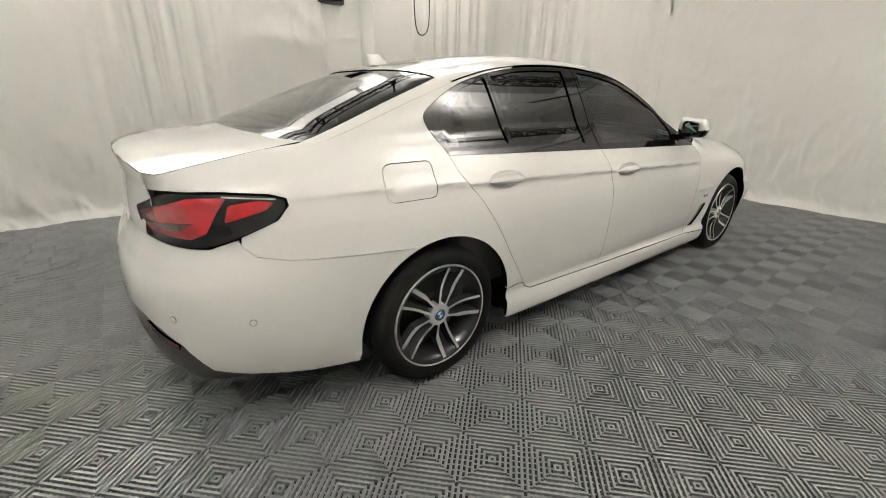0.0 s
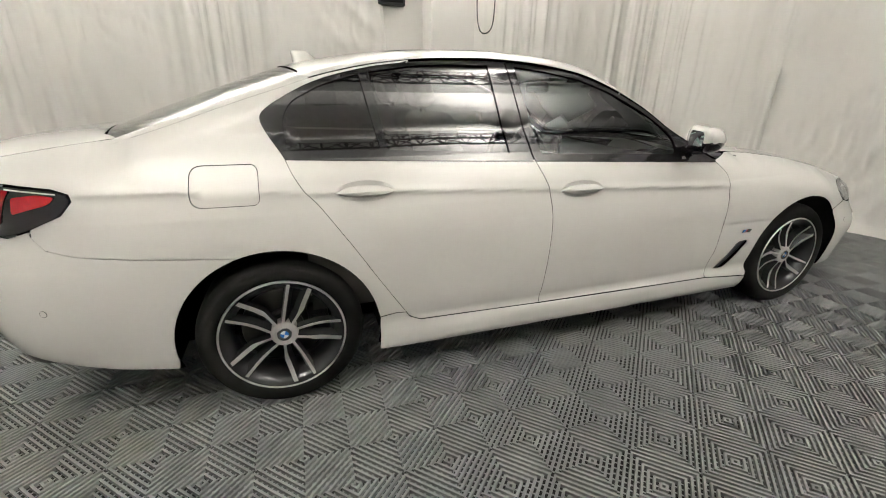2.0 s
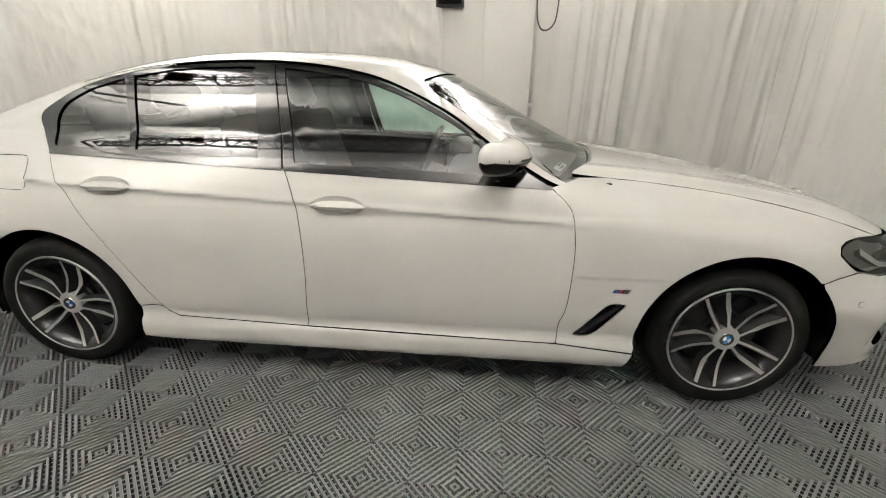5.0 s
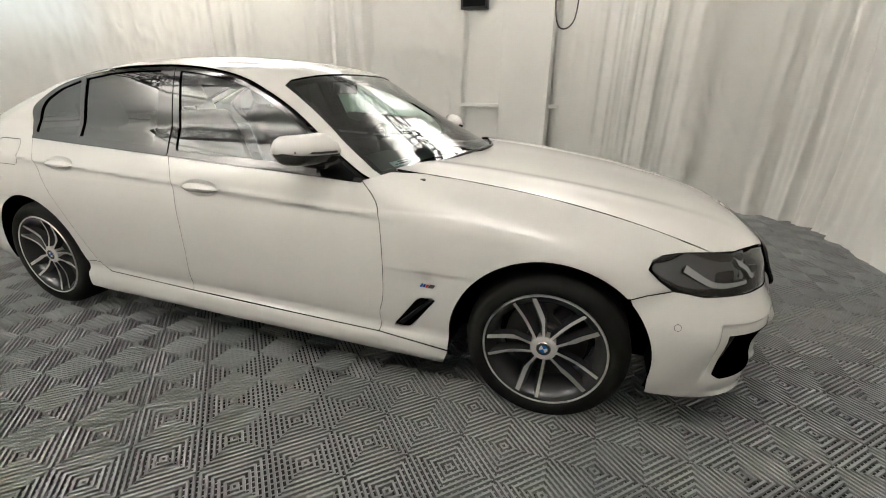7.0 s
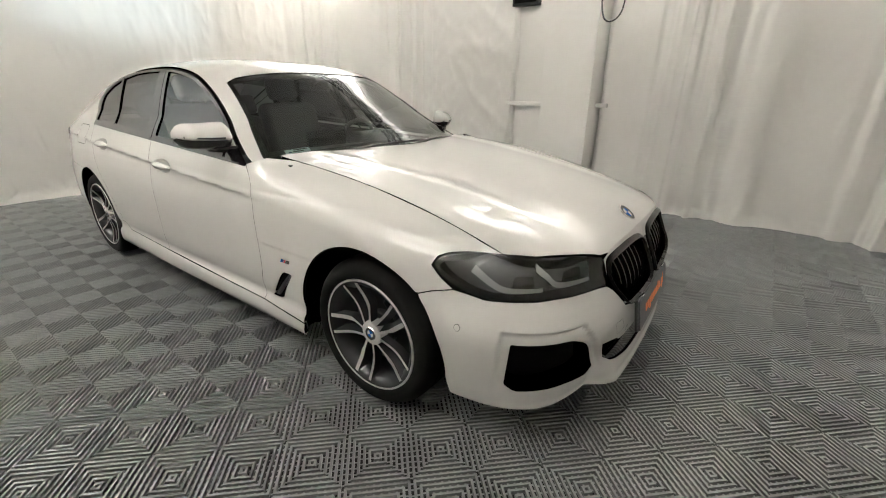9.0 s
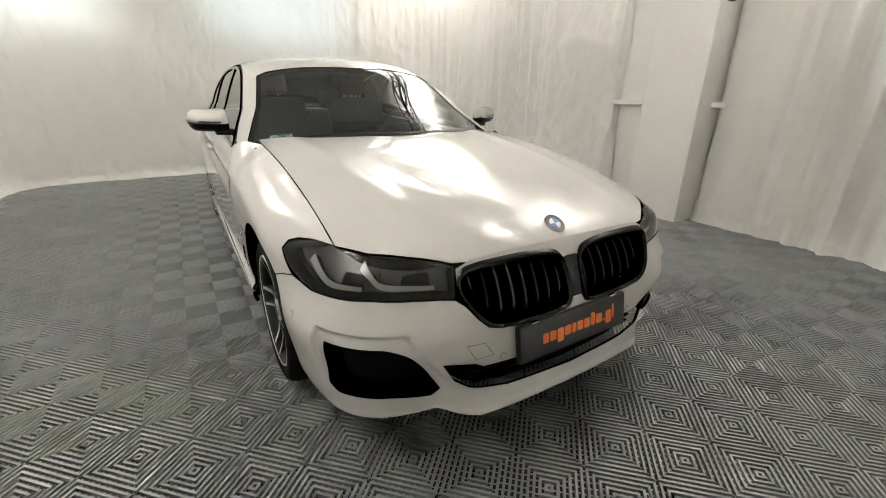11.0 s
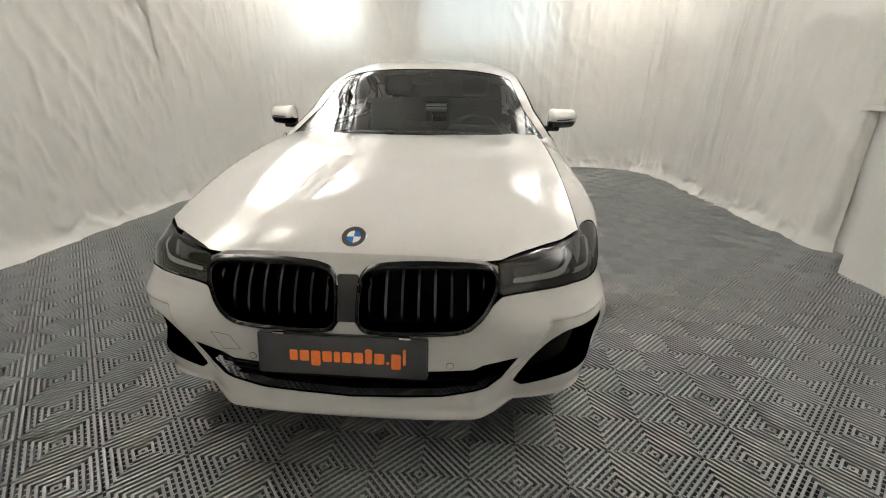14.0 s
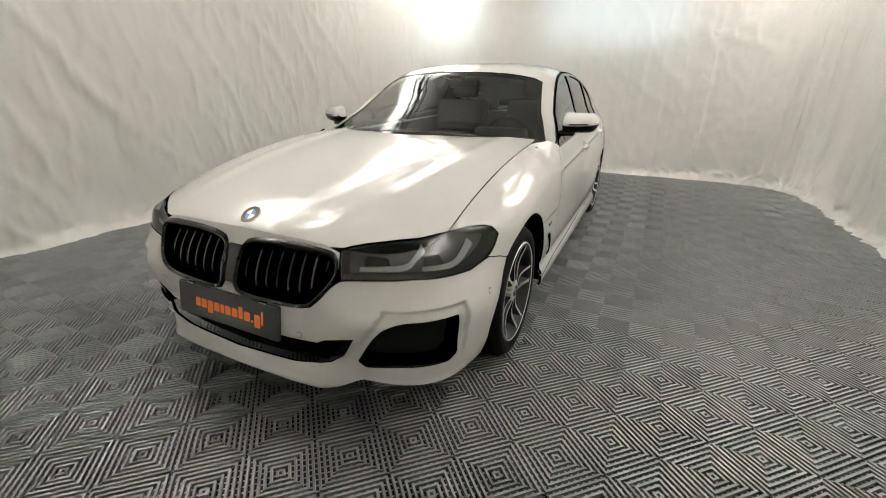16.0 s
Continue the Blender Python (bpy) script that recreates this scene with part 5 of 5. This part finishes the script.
    bm = bmesh.new()
    lathe(bm, [(0.06, 0.085), (0.165, 0.085), (0.168, 0.088), (0.168, 0.108), (0.165, 0.11), (0.06, 0.11)], 48)
    lathe(bm, [(0.0, 0.05), (0.072, 0.052), (0.078, 0.06), (0.078, 0.09)], 40)
    part("brake_disc", bm, STEEL, w, "grey steel brake disc")
    bm = bmesh.new()
    m = Euler((0, radians(-25), 0)).to_matrix().to_4x4()
    box(bm, (0.10, 0.055, -0.075), (0.185, 0.13, 0.075), m, 0.018, 3)
    box(bm, (0.11, 0.048, -0.03), (0.175, 0.06, 0.03), m, 0.006)
    part("brake_caliper", bm, GUNMETAL, w, "dark brake caliper")
    bm = bmesh.new()
    lathe(bm, [(0.06, 0.125), (0.19, 0.13), (0.195, 0.15)], 40)
    part("dust_shield", bm, DARK, w)
    return w


w0 = wheel_mesh()
w0.parent = car
w0.matrix_basis = pose(0, -0.877, HUB, 0, 20, 0)
for x, y, rz, spin in ((WB, -0.877, 0, -24), (0, 0.877, 180, 40), (WB, 0.877, 180, 15)):
    copy_thing(w0, pose(x, y, HUB, 0, 0, rz) @ pose(0, 0, 0, 0, spin, 0))

# ---------------- cabin ----------------


def seat(x, y, w, back=0.62):
    bm = bmesh.new()
    box(bm, (x - 0.26, y - w / 2, 0.42), (x + 0.28, y + w / 2, 0.62), None, 0.06, 3)
    s = part("seat", bm, LEATHER, car, "black leather seat")
    m = Matrix.Translation((x - 0.24, y, 0.58)) @ Euler((0, radians(-19), 0)).to_matrix().to_4x4()
    bm = bmesh.new()
    box(bm, (-0.07, -w / 2, 0.0), (0.07, w / 2, back), m, 0.055, 3)
    part("backrest", bm, LEATHER, s)
    bm = bmesh.new()
    box(bm, (-0.05, -0.135, back + 0.03), (0.05, 0.135, back + 0.21), m, 0.045, 3)
    part("headrest", bm, LEATHER, s)
    for dy in (-0.05, 0.05):
        bm = bmesh.new()
        tube(bm, m @ Vector((0, dy, back - 0.03)), m @ Vector((0, dy, back + 0.06)), 0.007)
        part("headrest_post", bm, CHROME, s)


seat(1.20, -0.36, 0.52)
seat(1.20, 0.36, 0.52)
seat(0.46, -0.38, 0.56, 0.47)
seat(0.46, 0.38, 0.56, 0.47)
bm = bmesh.new()
box(bm, (1.74, -0.74, 0.62), (2.30, 0.74, 0.93), None, 0.06, 3)
for v in bm.verts:
    if v.co.z > 0.85:
        v.co.z += -0.03 * (v.co.x - 1.8)
dashb = part("dashboard", bm, DASH, car, "black dashboard with a wood strip")
bm = bmesh.new()
box(bm, (1.715, -0.70, 0.76), (1.745, 0.70, 0.80), None, 0.008)
part("trim_strip", bm, BROWN, dashb, "brown wood trim strip")
bm = bmesh.new()
box(bm, (1.70, -0.16, 0.90), (1.73, 0.16, 1.02), None, 0.008)
part("display", bm, GLOSS, dashb, "black centre display")
bm = bmesh.new()
box(bm, (1.72, 0.18, 0.90), (1.86, 0.56, 1.0), None, 0.03, 3)
part("instrument_hood", bm, DASH, dashb)
bm = bmesh.new()
box(bm, (0.9, -0.13, 0.30), (1.78, 0.13, 0.60), None, 0.03)
part("centre_console", bm, DASH, car)
bm = bmesh.new()
sm_ = Matrix.Translation((1.58, 0.37, 0.90)) @ Euler((0, radians(-66), 0)).to_matrix().to_4x4()
R, r = 0.185, 0.016
rings = [[bm.verts.new(sm_ @ Vector(((R + r * math.cos(b)) * math.cos(a), (R + r * math.cos(b)) * math.sin(a), r * math.sin(b)))) for b in np.linspace(0, 2 * math.pi, 9)[:-1]] for a in np.linspace(0, 2 * math.pi, 37)[:-1]]
for i, a in enumerate(rings):
    b = rings[(i + 1) % 36]
    for j in range(8):
        bm.faces.new((a[j], a[(j + 1) % 8], b[(j + 1) % 8], b[j]))
sw = part("steering_wheel", bm, LEATHER, car, "black leather steering wheel")
bm = bmesh.new()
box(bm, (-0.06, -0.075, -0.02), (0.06, 0.075, 0.025), sm_, 0.02, 3)
part("wheel_boss", bm, DASH, sw)
for a in (90, 270, 180):
    bm = bmesh.new()
    tube(bm, sm_ @ Vector((0, 0, 0)), sm_ @ Vector((0.18 * math.cos(radians(a)), 0.18 * math.sin(radians(a)), 0)), 0.014)
    part("wheel_spoke", bm, CHROME if a != 180 else DASH, sw)
bm = bmesh.new()
tube(bm, (2.0, 0.37, 0.72), tuple(sm_.translation), 0.04)
part("steering_column", bm, DASH, sw)
bm = bmesh.new()
box(bm, (1.60, -0.12, 1.27), (1.63, 0.12, 1.33), None, 0.012, 3)
im = part("inside_mirror", bm, SATIN, car, "black inside mirror")
bm = bmesh.new()
tube(bm, (1.63, 0, 1.32), (1.74, 0, 1.36), 0.012)
box(bm, (1.70, -0.05, 1.33), (1.80, 0.05, 1.355), None, 0.01)
part("mirror_stalk", bm, SATIN, im)
for side in (-1, 1):
    # inner door cards
    card = [(0.12, 0.40), (2.15, 0.40), (2.15, BELT(2.15) - 0.02), (0.12, BELT(0.12) - 0.02)]
    panel("door_card", flank(card), skin, LEATHER, car, side=side, step=0.15, lift=-0.07, depth=0, gap=0)
    panel("card_trim", flank([(1.2, 0.80), (2.0, 0.79), (2.0, 0.83), (1.2, 0.84)]), skin, BROWN, car, side=side, step=0.15, lift=-0.06, depth=0.008, gap=0)
bm = bmesh.new()
box(bm, (-0.62, -0.62, 0.99), (0.02, 0.62, 1.02), None, 0.01)
part("parcel_shelf", bm, DASH, car)
# headlining
hl_in = rp(span(u_ws + 0.1, u_rw, 0.93, 20) + span(u_rw, u_ws + 0.1, -0.93, 20))
panel("headlining", hl_in, roofmap, Mat("grey_headlining", (0.12, 0.12, 0.118), 0.9).m, car, step=0.15, lift=-0.035, depth=0, gap=0)

# ---------------- the studio ----------------
X0, X1, Y0, Y1, TOP = -2.98, 5.56, -3.25, 3.48, 4.1


def slab(name, lo, hi, mat, label="", category="", kind="structure", bevel=0.0):
    bm = bmesh.new()
    box(bm, lo, hi, None, bevel)
    ob = part(name, bm, mat, None, smooth=False)
    return tagged(ob, label, category, "", kind)


# the slab's near-black colour stands in for shade between the ribs
slab("floor", (X0 - 0.3, Y0 - 0.3, -0.12), (X1 + 0.3, Y1 + 0.3, -0.016), GAP_SHADE, "concrete floor under the grey tiles, coloured near-black as the shade between their ribs", "floor")
slab("ceiling", (X0 - 0.3, Y0 - 0.3, TOP), (X1 + 0.3, Y1 + 0.3, TOP + 0.2), CEIL, "plain pale grey ceiling above the lighting truss", "ceiling")
slab("wall_left", (X0 - 0.3, Y1 + 0.05, -0.016), (X1 + 0.3, Y1 + 0.25, TOP), WALL, "white painted wall behind the curtains", "wall")
slab("wall_right", (X0 - 0.3, Y0 - 0.25, -0.016), (X1 + 0.3, Y0 - 0.05, TOP), WALL, "white painted wall behind the curtain", "wall")
slab("wall_front", (X1 + 0.05, Y0 - 0.05, -0.016), (X1 + 0.25, Y1 + 0.05, TOP), WALL, "white painted wall behind the curtain", "wall")
# rear wall with two window openings
WIN = [(-2.95, -1.62), (-0.46, 1.58)]
SILL, HEADZ = 1.98, 3.2
bm = bmesh.new()
xa, xb = X0 - 0.25, X0 - 0.05
box(bm, (xa, Y0 - 0.05, -0.016), (xb, Y1 + 0.05, SILL))
box(bm, (xa, Y0 - 0.05, HEADZ), (xb, Y1 + 0.05, TOP))
cuts = [Y0 - 0.05] + [v for w in WIN for v in w] + [Y1 + 0.05]
for a, b in zip(cuts[::2], cuts[1::2]):
    box(bm, (xa, a, SILL), (xb, b, HEADZ))
tagged(part("wall_rear", bm, WALL, None, smooth=False), "white painted wall with two high windows", "wall", "", "structure")
for k, (a, b) in enumerate(WIN):
    bm = bmesh.new()
    box(bm, (xa - 0.02, a - 0.02, SILL - 0.02), (xa + 0.01, b + 0.02, HEADZ + 0.02))
    wn = tagged(part("window_%d" % (k + 1), bm, skyglow, None, smooth=False), "bright daylit window behind the translucent curtain", "window", "", "structure")
    n = 3 if b - a > 1.6 else 2
    for j in range(n + 1):
        bm = bmesh.new()
        y = a + (b - a) * j / n
        box(bm, (xa + 0.03, y - 0.025, SILL), (xa + 0.08, y + 0.025, HEADZ), None, 0.004)
        part("window_frame", bm, WALL, wn)

# curtains: cloth hung along a path, with folds, wrinkles and a hem on the floor


def curtain(name, path, label, fold, wrinkle, seed, n_h=56, height=3.45, taut=0.0, step=0.018, hem=0.10):
    P = np.array(path, float)
    L = np.r_[0, np.cumsum(np.linalg.norm(np.diff(P, axis=0), axis=1))]
    n = int(L[-1] / step)
    s = np.linspace(0, L[-1], n)
    X, Y = np.interp(s, L, P[:, 0]), np.interp(s, L, P[:, 1])
    tx, ty = np.gradient(X, s), np.gradient(Y, s)
    ln = np.hypot(tx, ty)
    nx, ny = -ty / ln, tx / ln
    zs = np.r_[np.linspace(-0.012, 0.16, 10), np.linspace(0.20, height, n_h)]
    rng = np.random.RandomState(seed)
    # uneven folds: a warped coordinate
    warp = s * 1.0
    for k in range(5):
        warp = warp + rng.uniform(0.05, 0.16) * np.sin(s * rng.uniform(0.8, 3.5) + rng.uniform(0, 6.28))
    amp = 0.6 + 0.5 * np.sin(s * 0.9 + rng.uniform(0, 6)) * np.sin(s * 2.3 + rng.uniform(0, 6))
    verts = []
    for i, z in enumerate(zs):
        h = z / height
        ease = 1.0 - 0.25 * h
        f = fold * amp * ease * (np.sin(warp * 17.0 + 0.5 * np.sin(z * 1.3 + s)) + 0.45 * np.sin(warp * 31.0 + 1.7 + z * 0.4) + 0.25 * np.sin(warp * 57.0 + z * 0.9))
        low = math.exp(-z / 0.55)
        out = np.full(n, hem * math.exp(-max(z, 0) / 0.035) * 0.75 + 0.05 * math.exp(-z / 0.35))
        for j in range(n):
            q = Vector((s[j] * 1.6, z * 1.4, seed))
            w = noise.fractal(q, 0.9, 2.1, 4) * (0.45 + 0.35 * low)
            a = noise.noise(Vector((s[j] * 0.9 - z * 0.9, z * 0.5 + s[j] * 0.35, seed + 7.3)))
            crease = (1 - min(1.0, abs(a) * 6.0)) ** 2
            b = noise.noise(Vector((s[j] * 2.3 + z * 2.1, z * 1.3 - s[j] * 0.8, seed + 3.1)))
            crease2 = (1 - min(1.0, abs(b) * 5.0)) ** 2 * (0.3 + low)
            g = noise.noise(Vector((s[j] * 4.6 - z * 2.2, z * 3.4 + s[j] * 1.2, seed + 9.7)))
            crease3 = (1 - min(1.0, abs(g) * 4.0)) ** 2 * (0.5 + 0.6 * low)
            d = f[j] + wrinkle * (w + 0.6 * crease + 0.6 * crease2 + 0.75 * crease3) + out[j] * (0.85 + 0.12 * math.sin(s[j] * 7 + 2 * math.sin(s[j] * 1.7)))
            verts.append((X[j] + nx[j] * d, Y[j] + ny[j] * d, max(z, -0.003 if i else -0.004) + (0.012 * (math.sin(s[j] * 9) + 1) * math.exp(-abs(z - 0.05) / 0.04))))
    faces = [(i * n + j, i * n + j + 1, (i + 1) * n + j + 1, (i + 1) * n + j) for i in range(len(zs) - 1) for j in range(n - 1)]
    ob = new(name, mesh_of(name, verts, faces, CLOTH, True))
    return tagged(ob, label, "curtain")


def corner(cx, cy, r, a0, a1, n=10):
    return [(cx + r * math.cos(radians(a0 + (a1 - a0) * k / n)), cy + r * math.sin(radians(a0 + (a1 - a0) * k / n))) for k in range(n + 1)]


# travelling so that the room lies to the left of the path
curtain("curtain", [(5.42, 1.10), (5.42, 2.55)] + corner(4.72, 2.66, 0.70, 0, 90) + [(4.3, 3.36), (2.56, 3.37), (2.52, 3.42)], "pleated white curtain hanging to the floor beside the pillar", 0.046, 0.018, 3, hem=0.03)
curtain("curtain", [(1.38, 3.44), (1.34, 3.38), (1.0, 3.38), (-1.2, 3.36)] + corner(-1.85, 2.41, 0.95, 90, 180) + [(-2.82, 1.9)], "pleated white curtain with a crumpled foot", 0.026, 0.036, 11)
curtain("curtain", [(-2.80, 2.0), (-2.82, 1.0), (-2.84, -1.4)] + corner(-2.04, -2.30, 0.80, 180, 270) + [(-1.5, -3.10), (0.2, -3.10)], "stretched white curtain in front of the high windows", 0.004, 0.022, 23)
curtain("curtain", [(0.1, -3.12), (2.0, -3.10), (4.3, -3.10)] + corner(4.62, -2.30, 0.80, 270, 360) + [(5.42, -1.2), (5.43, 1.20)], "smooth white curtain with diagonal creases", 0.003, 0.034, 31)

# rails that the curtains hang from
for pts in ([(5.44, 1.1), (5.44, 2.6), (4.7, 3.38), (2.6, 3.40)], [(1.36, 3.40), (-1.3, 3.39), (-2.6, 2.9), (-2.87, 1.9), (-2.87, -1.5), (-2.6, -2.7), (-1.6, -3.15), (4.2, -3.15), (5.2, -2.7), (5.46, -1.3), (5.46, 1.1)]):
    bm = bmesh.new()
    for (ax, ay), (bx, by) in zip(pts, pts[1:]):
        tube(bm, (ax, ay, 3.47), (bx, by, 3.47), 0.024, 8)
    tagged(part("trim_rail", bm, TRUSS, None), "black round curtain rail above the white curtains", "curtain rail", "", "structure")

# pillar, niche wall with a ledge, dark box, hanging cable
slab("pillar", (1.90, 3.09, -0.016), (2.485, Y1 + 0.049, TOP), WALL, "white painted square pillar between the curtains", "pillar", bevel=0.006)
slab("wall_niche", (1.20, 3.46, -0.016), (1.90, Y1 + 0.049, TOP), WALL, "white painted wall beside the pillar", "wall")
slab("trim_ledge", (1.30, 3.36, 1.12), (1.897, 3.458, 1.165), WALL, "narrow white ledge on the wall beside the pillar", "ledge", bevel=0.004)
slab("trim_ledge", (2.488, 3.30, 1.12), (2.62, 3.50, 1.165), WALL, "narrow white ledge on the wall beside the pillar", "ledge", bevel=0.004)
bm = bmesh.new()
box(bm, (1.30, 3.36, 2.27), (1.645, 3.455, 2.62), None, 0.006)
spk = tagged(part("wall_box", bm, SATIN, None), "black box mounted high on the white wall", "box")
bm = bmesh.new()
box(bm, (1.33, 3.352, 2.30), (1.615, 3.3595, 2.59), None, 0.002)
part("front_cover", bm, DARK, spk)
bm = bmesh.new()
pts = [(2.50, 3.07, 3.4), (2.49, 3.05, 2.6), (2.50, 3.05, 2.2), (2.54, 3.05, 2.02), (2.61, 3.05, 1.975), (2.69, 3.05, 2.02), (2.73, 3.05, 2.15), (2.74, 3.05, 2.5), (2.74, 3.06, 3.4)]
cv = crom(pts, 8)
for a, b in zip(cv, cv[1:]):
    tube(bm, a, b, 0.008, 6, caps=False)
tagged(part("cable", bm, SATIN, None), "black cable hanging in a loop beside the pillar", "cable")


# lighting truss over the car, with flood lamps
def truss(a, b, size=0.26):
    a, b = Vector(a), Vector(b)
    d = (b - a).normalized()
    side = d.cross(Vector((0, 0, 1))).normalized() * size / 2
    up = Vector((0, 0, size / 2))
    bm = bmesh.new()
    corners = [side + up, side - up, -side - up, -side + up]
    n = max(2, round((b - a).length / size))
    for c in corners:
        tube(bm, a + c, b + c, 0.022, 8)
    for k in range(n):
        p, q = a + (b - a) * k / n, a + (b - a) * (k + 1) / n
        for i in range(4):
            c, e = corners[i], corners[(i + 1) % 4]
            tube(bm, p + c, p + e, 0.011, 5, caps=False)
            tube(bm, (p if k % 2 else q) + c, (q if k % 2 else p) + e, 0.011, 5, caps=False)
    return bm


rig = tagged(new("lighting_truss"), "black rectangular lattice truss under the ceiling", "truss")
TZ = 3.4
for a, b in (((-2.3, -2.15, TZ), (4.8, -2.15, TZ)), ((-2.3, 2.15, TZ), (4.8, 2.15, TZ)), ((4.66, -2.2, TZ), (4.66, 2.2, TZ)), ((-2.16, -2.2, TZ), (-2.16, 2.2, TZ))):
    part("beam", truss(a, b), TRUSS, rig)
for x in (-2.16, 1.2, 4.66):
    for y in (-2.15, 2.15):
        bm = bmesh.new()
        tube(bm, (x, y, TZ), (x, y, TOP), 0.02)
        part("hanger", bm, TRUSS, rig)
for lx, ly, heading, _share in LAMPS:
    m = Matrix.Translation((lx, ly, LAMP_Z)) @ Euler((0, radians(LAMP_TILT), radians(heading)), "XYZ").to_matrix().to_4x4()
    bm = bmesh.new()
    box(bm, (-0.19, -0.15, 0.0), (0.19, 0.15, 0.07), m, 0.012)
    for k in range(7):
        box(bm, (-0.15 + 0.05 * k - 0.006, -0.13, -0.024), (-0.15 + 0.05 * k + 0.006, 0.13, 0.0), m)
    lamp = tagged(part("flood_light", bm, TRUSS, None), "black flood light on the truss, aimed at the ceiling", "lamp", "flood lights on the truss")
    bm = bmesh.new()
    box(bm, (-0.165, -0.125, 0.071), (0.165, 0.125, 0.076), m)
    part("lamp_face", bm, lampglow, lamp, "glowing lamp face", smooth=False)
    for sx_ in (-0.2, 0.2):
        bm = bmesh.new()
        box(bm, (sx_ - 0.006, -0.02, -0.06), (sx_ + 0.006, 0.02, 0.05), m, 0.002)
        part("bracket", bm, TRUSS, lamp)

# ---------------- ribbed floor tiles ----------------
CELL, TURN = 0.16736, radians(-0.77)
GRID_AT = (0.531, -1.399)
RIBS = 12


def tile_geometry(links=True):
    """A tile of two by two cells; slanting ribs draw squares round its middle."""
    verts, faces, index = [], [], []
    top, low = 0.0, -0.0158

    def quad(ps, mi):
        faces.append(tuple(range(len(verts), len(verts) + len(ps))))
        verts.extend(ps)
        index.append(mi)
    for sx_, sy_ in ((1, 1), (-1, 1), (-1, -1), (1, -1)):
        flip = sx_ * sy_ < 0

        def put(u, v, z):
            return (sx_ * u * CELL, sy_ * v * CELL, z)

        def q4(ps, mi=0):
            quad(ps[::-1] if flip else ps, mi)
        pitch = 2.0 / RIBS
        ends = lambda c: (((0, c), (c, 0)) if c <= 1 else ((c - 1, 1), (1, c - 1)))
        for k in range(RIBS):
            c0, c1 = pitch * (k + 0.29), pitch * (k + 0.71)
            (a0, b0), (a1, b1) = ends(c0), ends(c1)
            if c0 < 1 < c1:
                q4([put(*a0, top), put(*b0, top), put(1, 0, top), put(*b1, top), put(*a1, top), put(0, 1, top)])
            else:
                q4([put(*a0, top), put(*b0, top), put(*b1, top), put(*a1, top)])
            # eased upper edges, then the upright sides
            ea, eb = max(c0 - pitch * 0.022, 0.0), min(c1 + pitch * 0.022, 2.0)
            (a2, b2), (a3, b3) = ends(ea), ends(eb)
            q4([put(*a2, top - 0.0016), put(*b2, top - 0.0016), put(*b0, top), put(*a0, top)])
            q4([put(*a1, top), put(*b1, top), put(*b3, top - 0.0016), put(*a3, top - 0.0016)])
            q4([put(*a2, low), put(*b2, low), put(*b2, top - 0.0016), put(*a2, top - 0.0016)])
            q4([put(*a3, top - 0.0016), put(*b3, top - 0.0016), put(*b3, low), put(*a3, low)])
            if links:
                d0, d1 = pitch * (k + 0.72), pitch * (k + 1.28)
                cm = (d0 + d1) / 2
                if cm >= 2:
                    continue
                (e0, e1) = ends(min(cm, 1.999))
                ln = math.dist(e0, e1)
                m = max(1, int(ln / 0.135))
                for j in range(m):
                    t = (j + 0.5) / m
                    px, py = e0[0] + (e1[0] - e0[0]) * t, e0[1] + (e1[1] - e0[1]) * t
                    h, w = (d1 - d0) / 4, 0.014
                    q4([put(px - h - w, py - h + w, top - 0.009), put(px - h + w, py - h - w, top - 0.009), put(px + h + w, py + h - w, top - 0.009), put(px + h - w, py + h + w, top - 0.009)])
    return verts, faces, index


floor_ob = bpy.data.objects["floor"]
tv, tf, ti = tile_geometry(True)
near_mesh = mesh_of("tile", tv, tf, [TILE])
fv, ff_, fi_ = tile_geometry(False)
spots = []
for i in range(-20, 21):
    for j in range(-16, 17):
        u, v = i * 2 * CELL, j * 2 * CELL
        x = GRID_AT[0] + u * math.cos(TURN) - v * math.sin(TURN)
        y = GRID_AT[1] + u * math.sin(TURN) + v * math.cos(TURN)
        if X0 < x < X1 - 0.05 and Y0 < y < Y1 - 0.05:
            # the open strip along the car's right flank and round its nose is seen from nearest
            spots.append((max(0.0, y + 0.9) + max(0.0, 3.4 - x) * (y > -0.9) * 1.0 + 0.02 * abs(y), x, y))
spots.sort()
far_v, far_f = [], []
rot = Euler((0, 0, TURN)).to_matrix().to_4x4()
for k, (_, x, y) in enumerate(spots):
    m = Matrix.Translation((x, y, 0)) @ rot
    if k < 300:
        ob = new("tile", near_mesh)
        ob.parent = floor_ob
        ob.matrix_basis = m
    else:
        o = len(far_v)
        ca, sa = math.cos(TURN), math.sin(TURN)
        far_v += [(x + a * ca - b * sa, y + a * sa + b * ca, c) for a, b, c in (tv if k < 520 else fv)]
        far_f += [tuple(o + q for q in f) for f in (tf if k < 520 else ff_)]
if far_v:
    ob = new("tile_field", mesh_of("tile_field", far_v, far_f, [TILE]))
    ob.parent = floor_ob
    tagged(ob, "grey ribbed plastic floor tiles", "", "", "stuff")
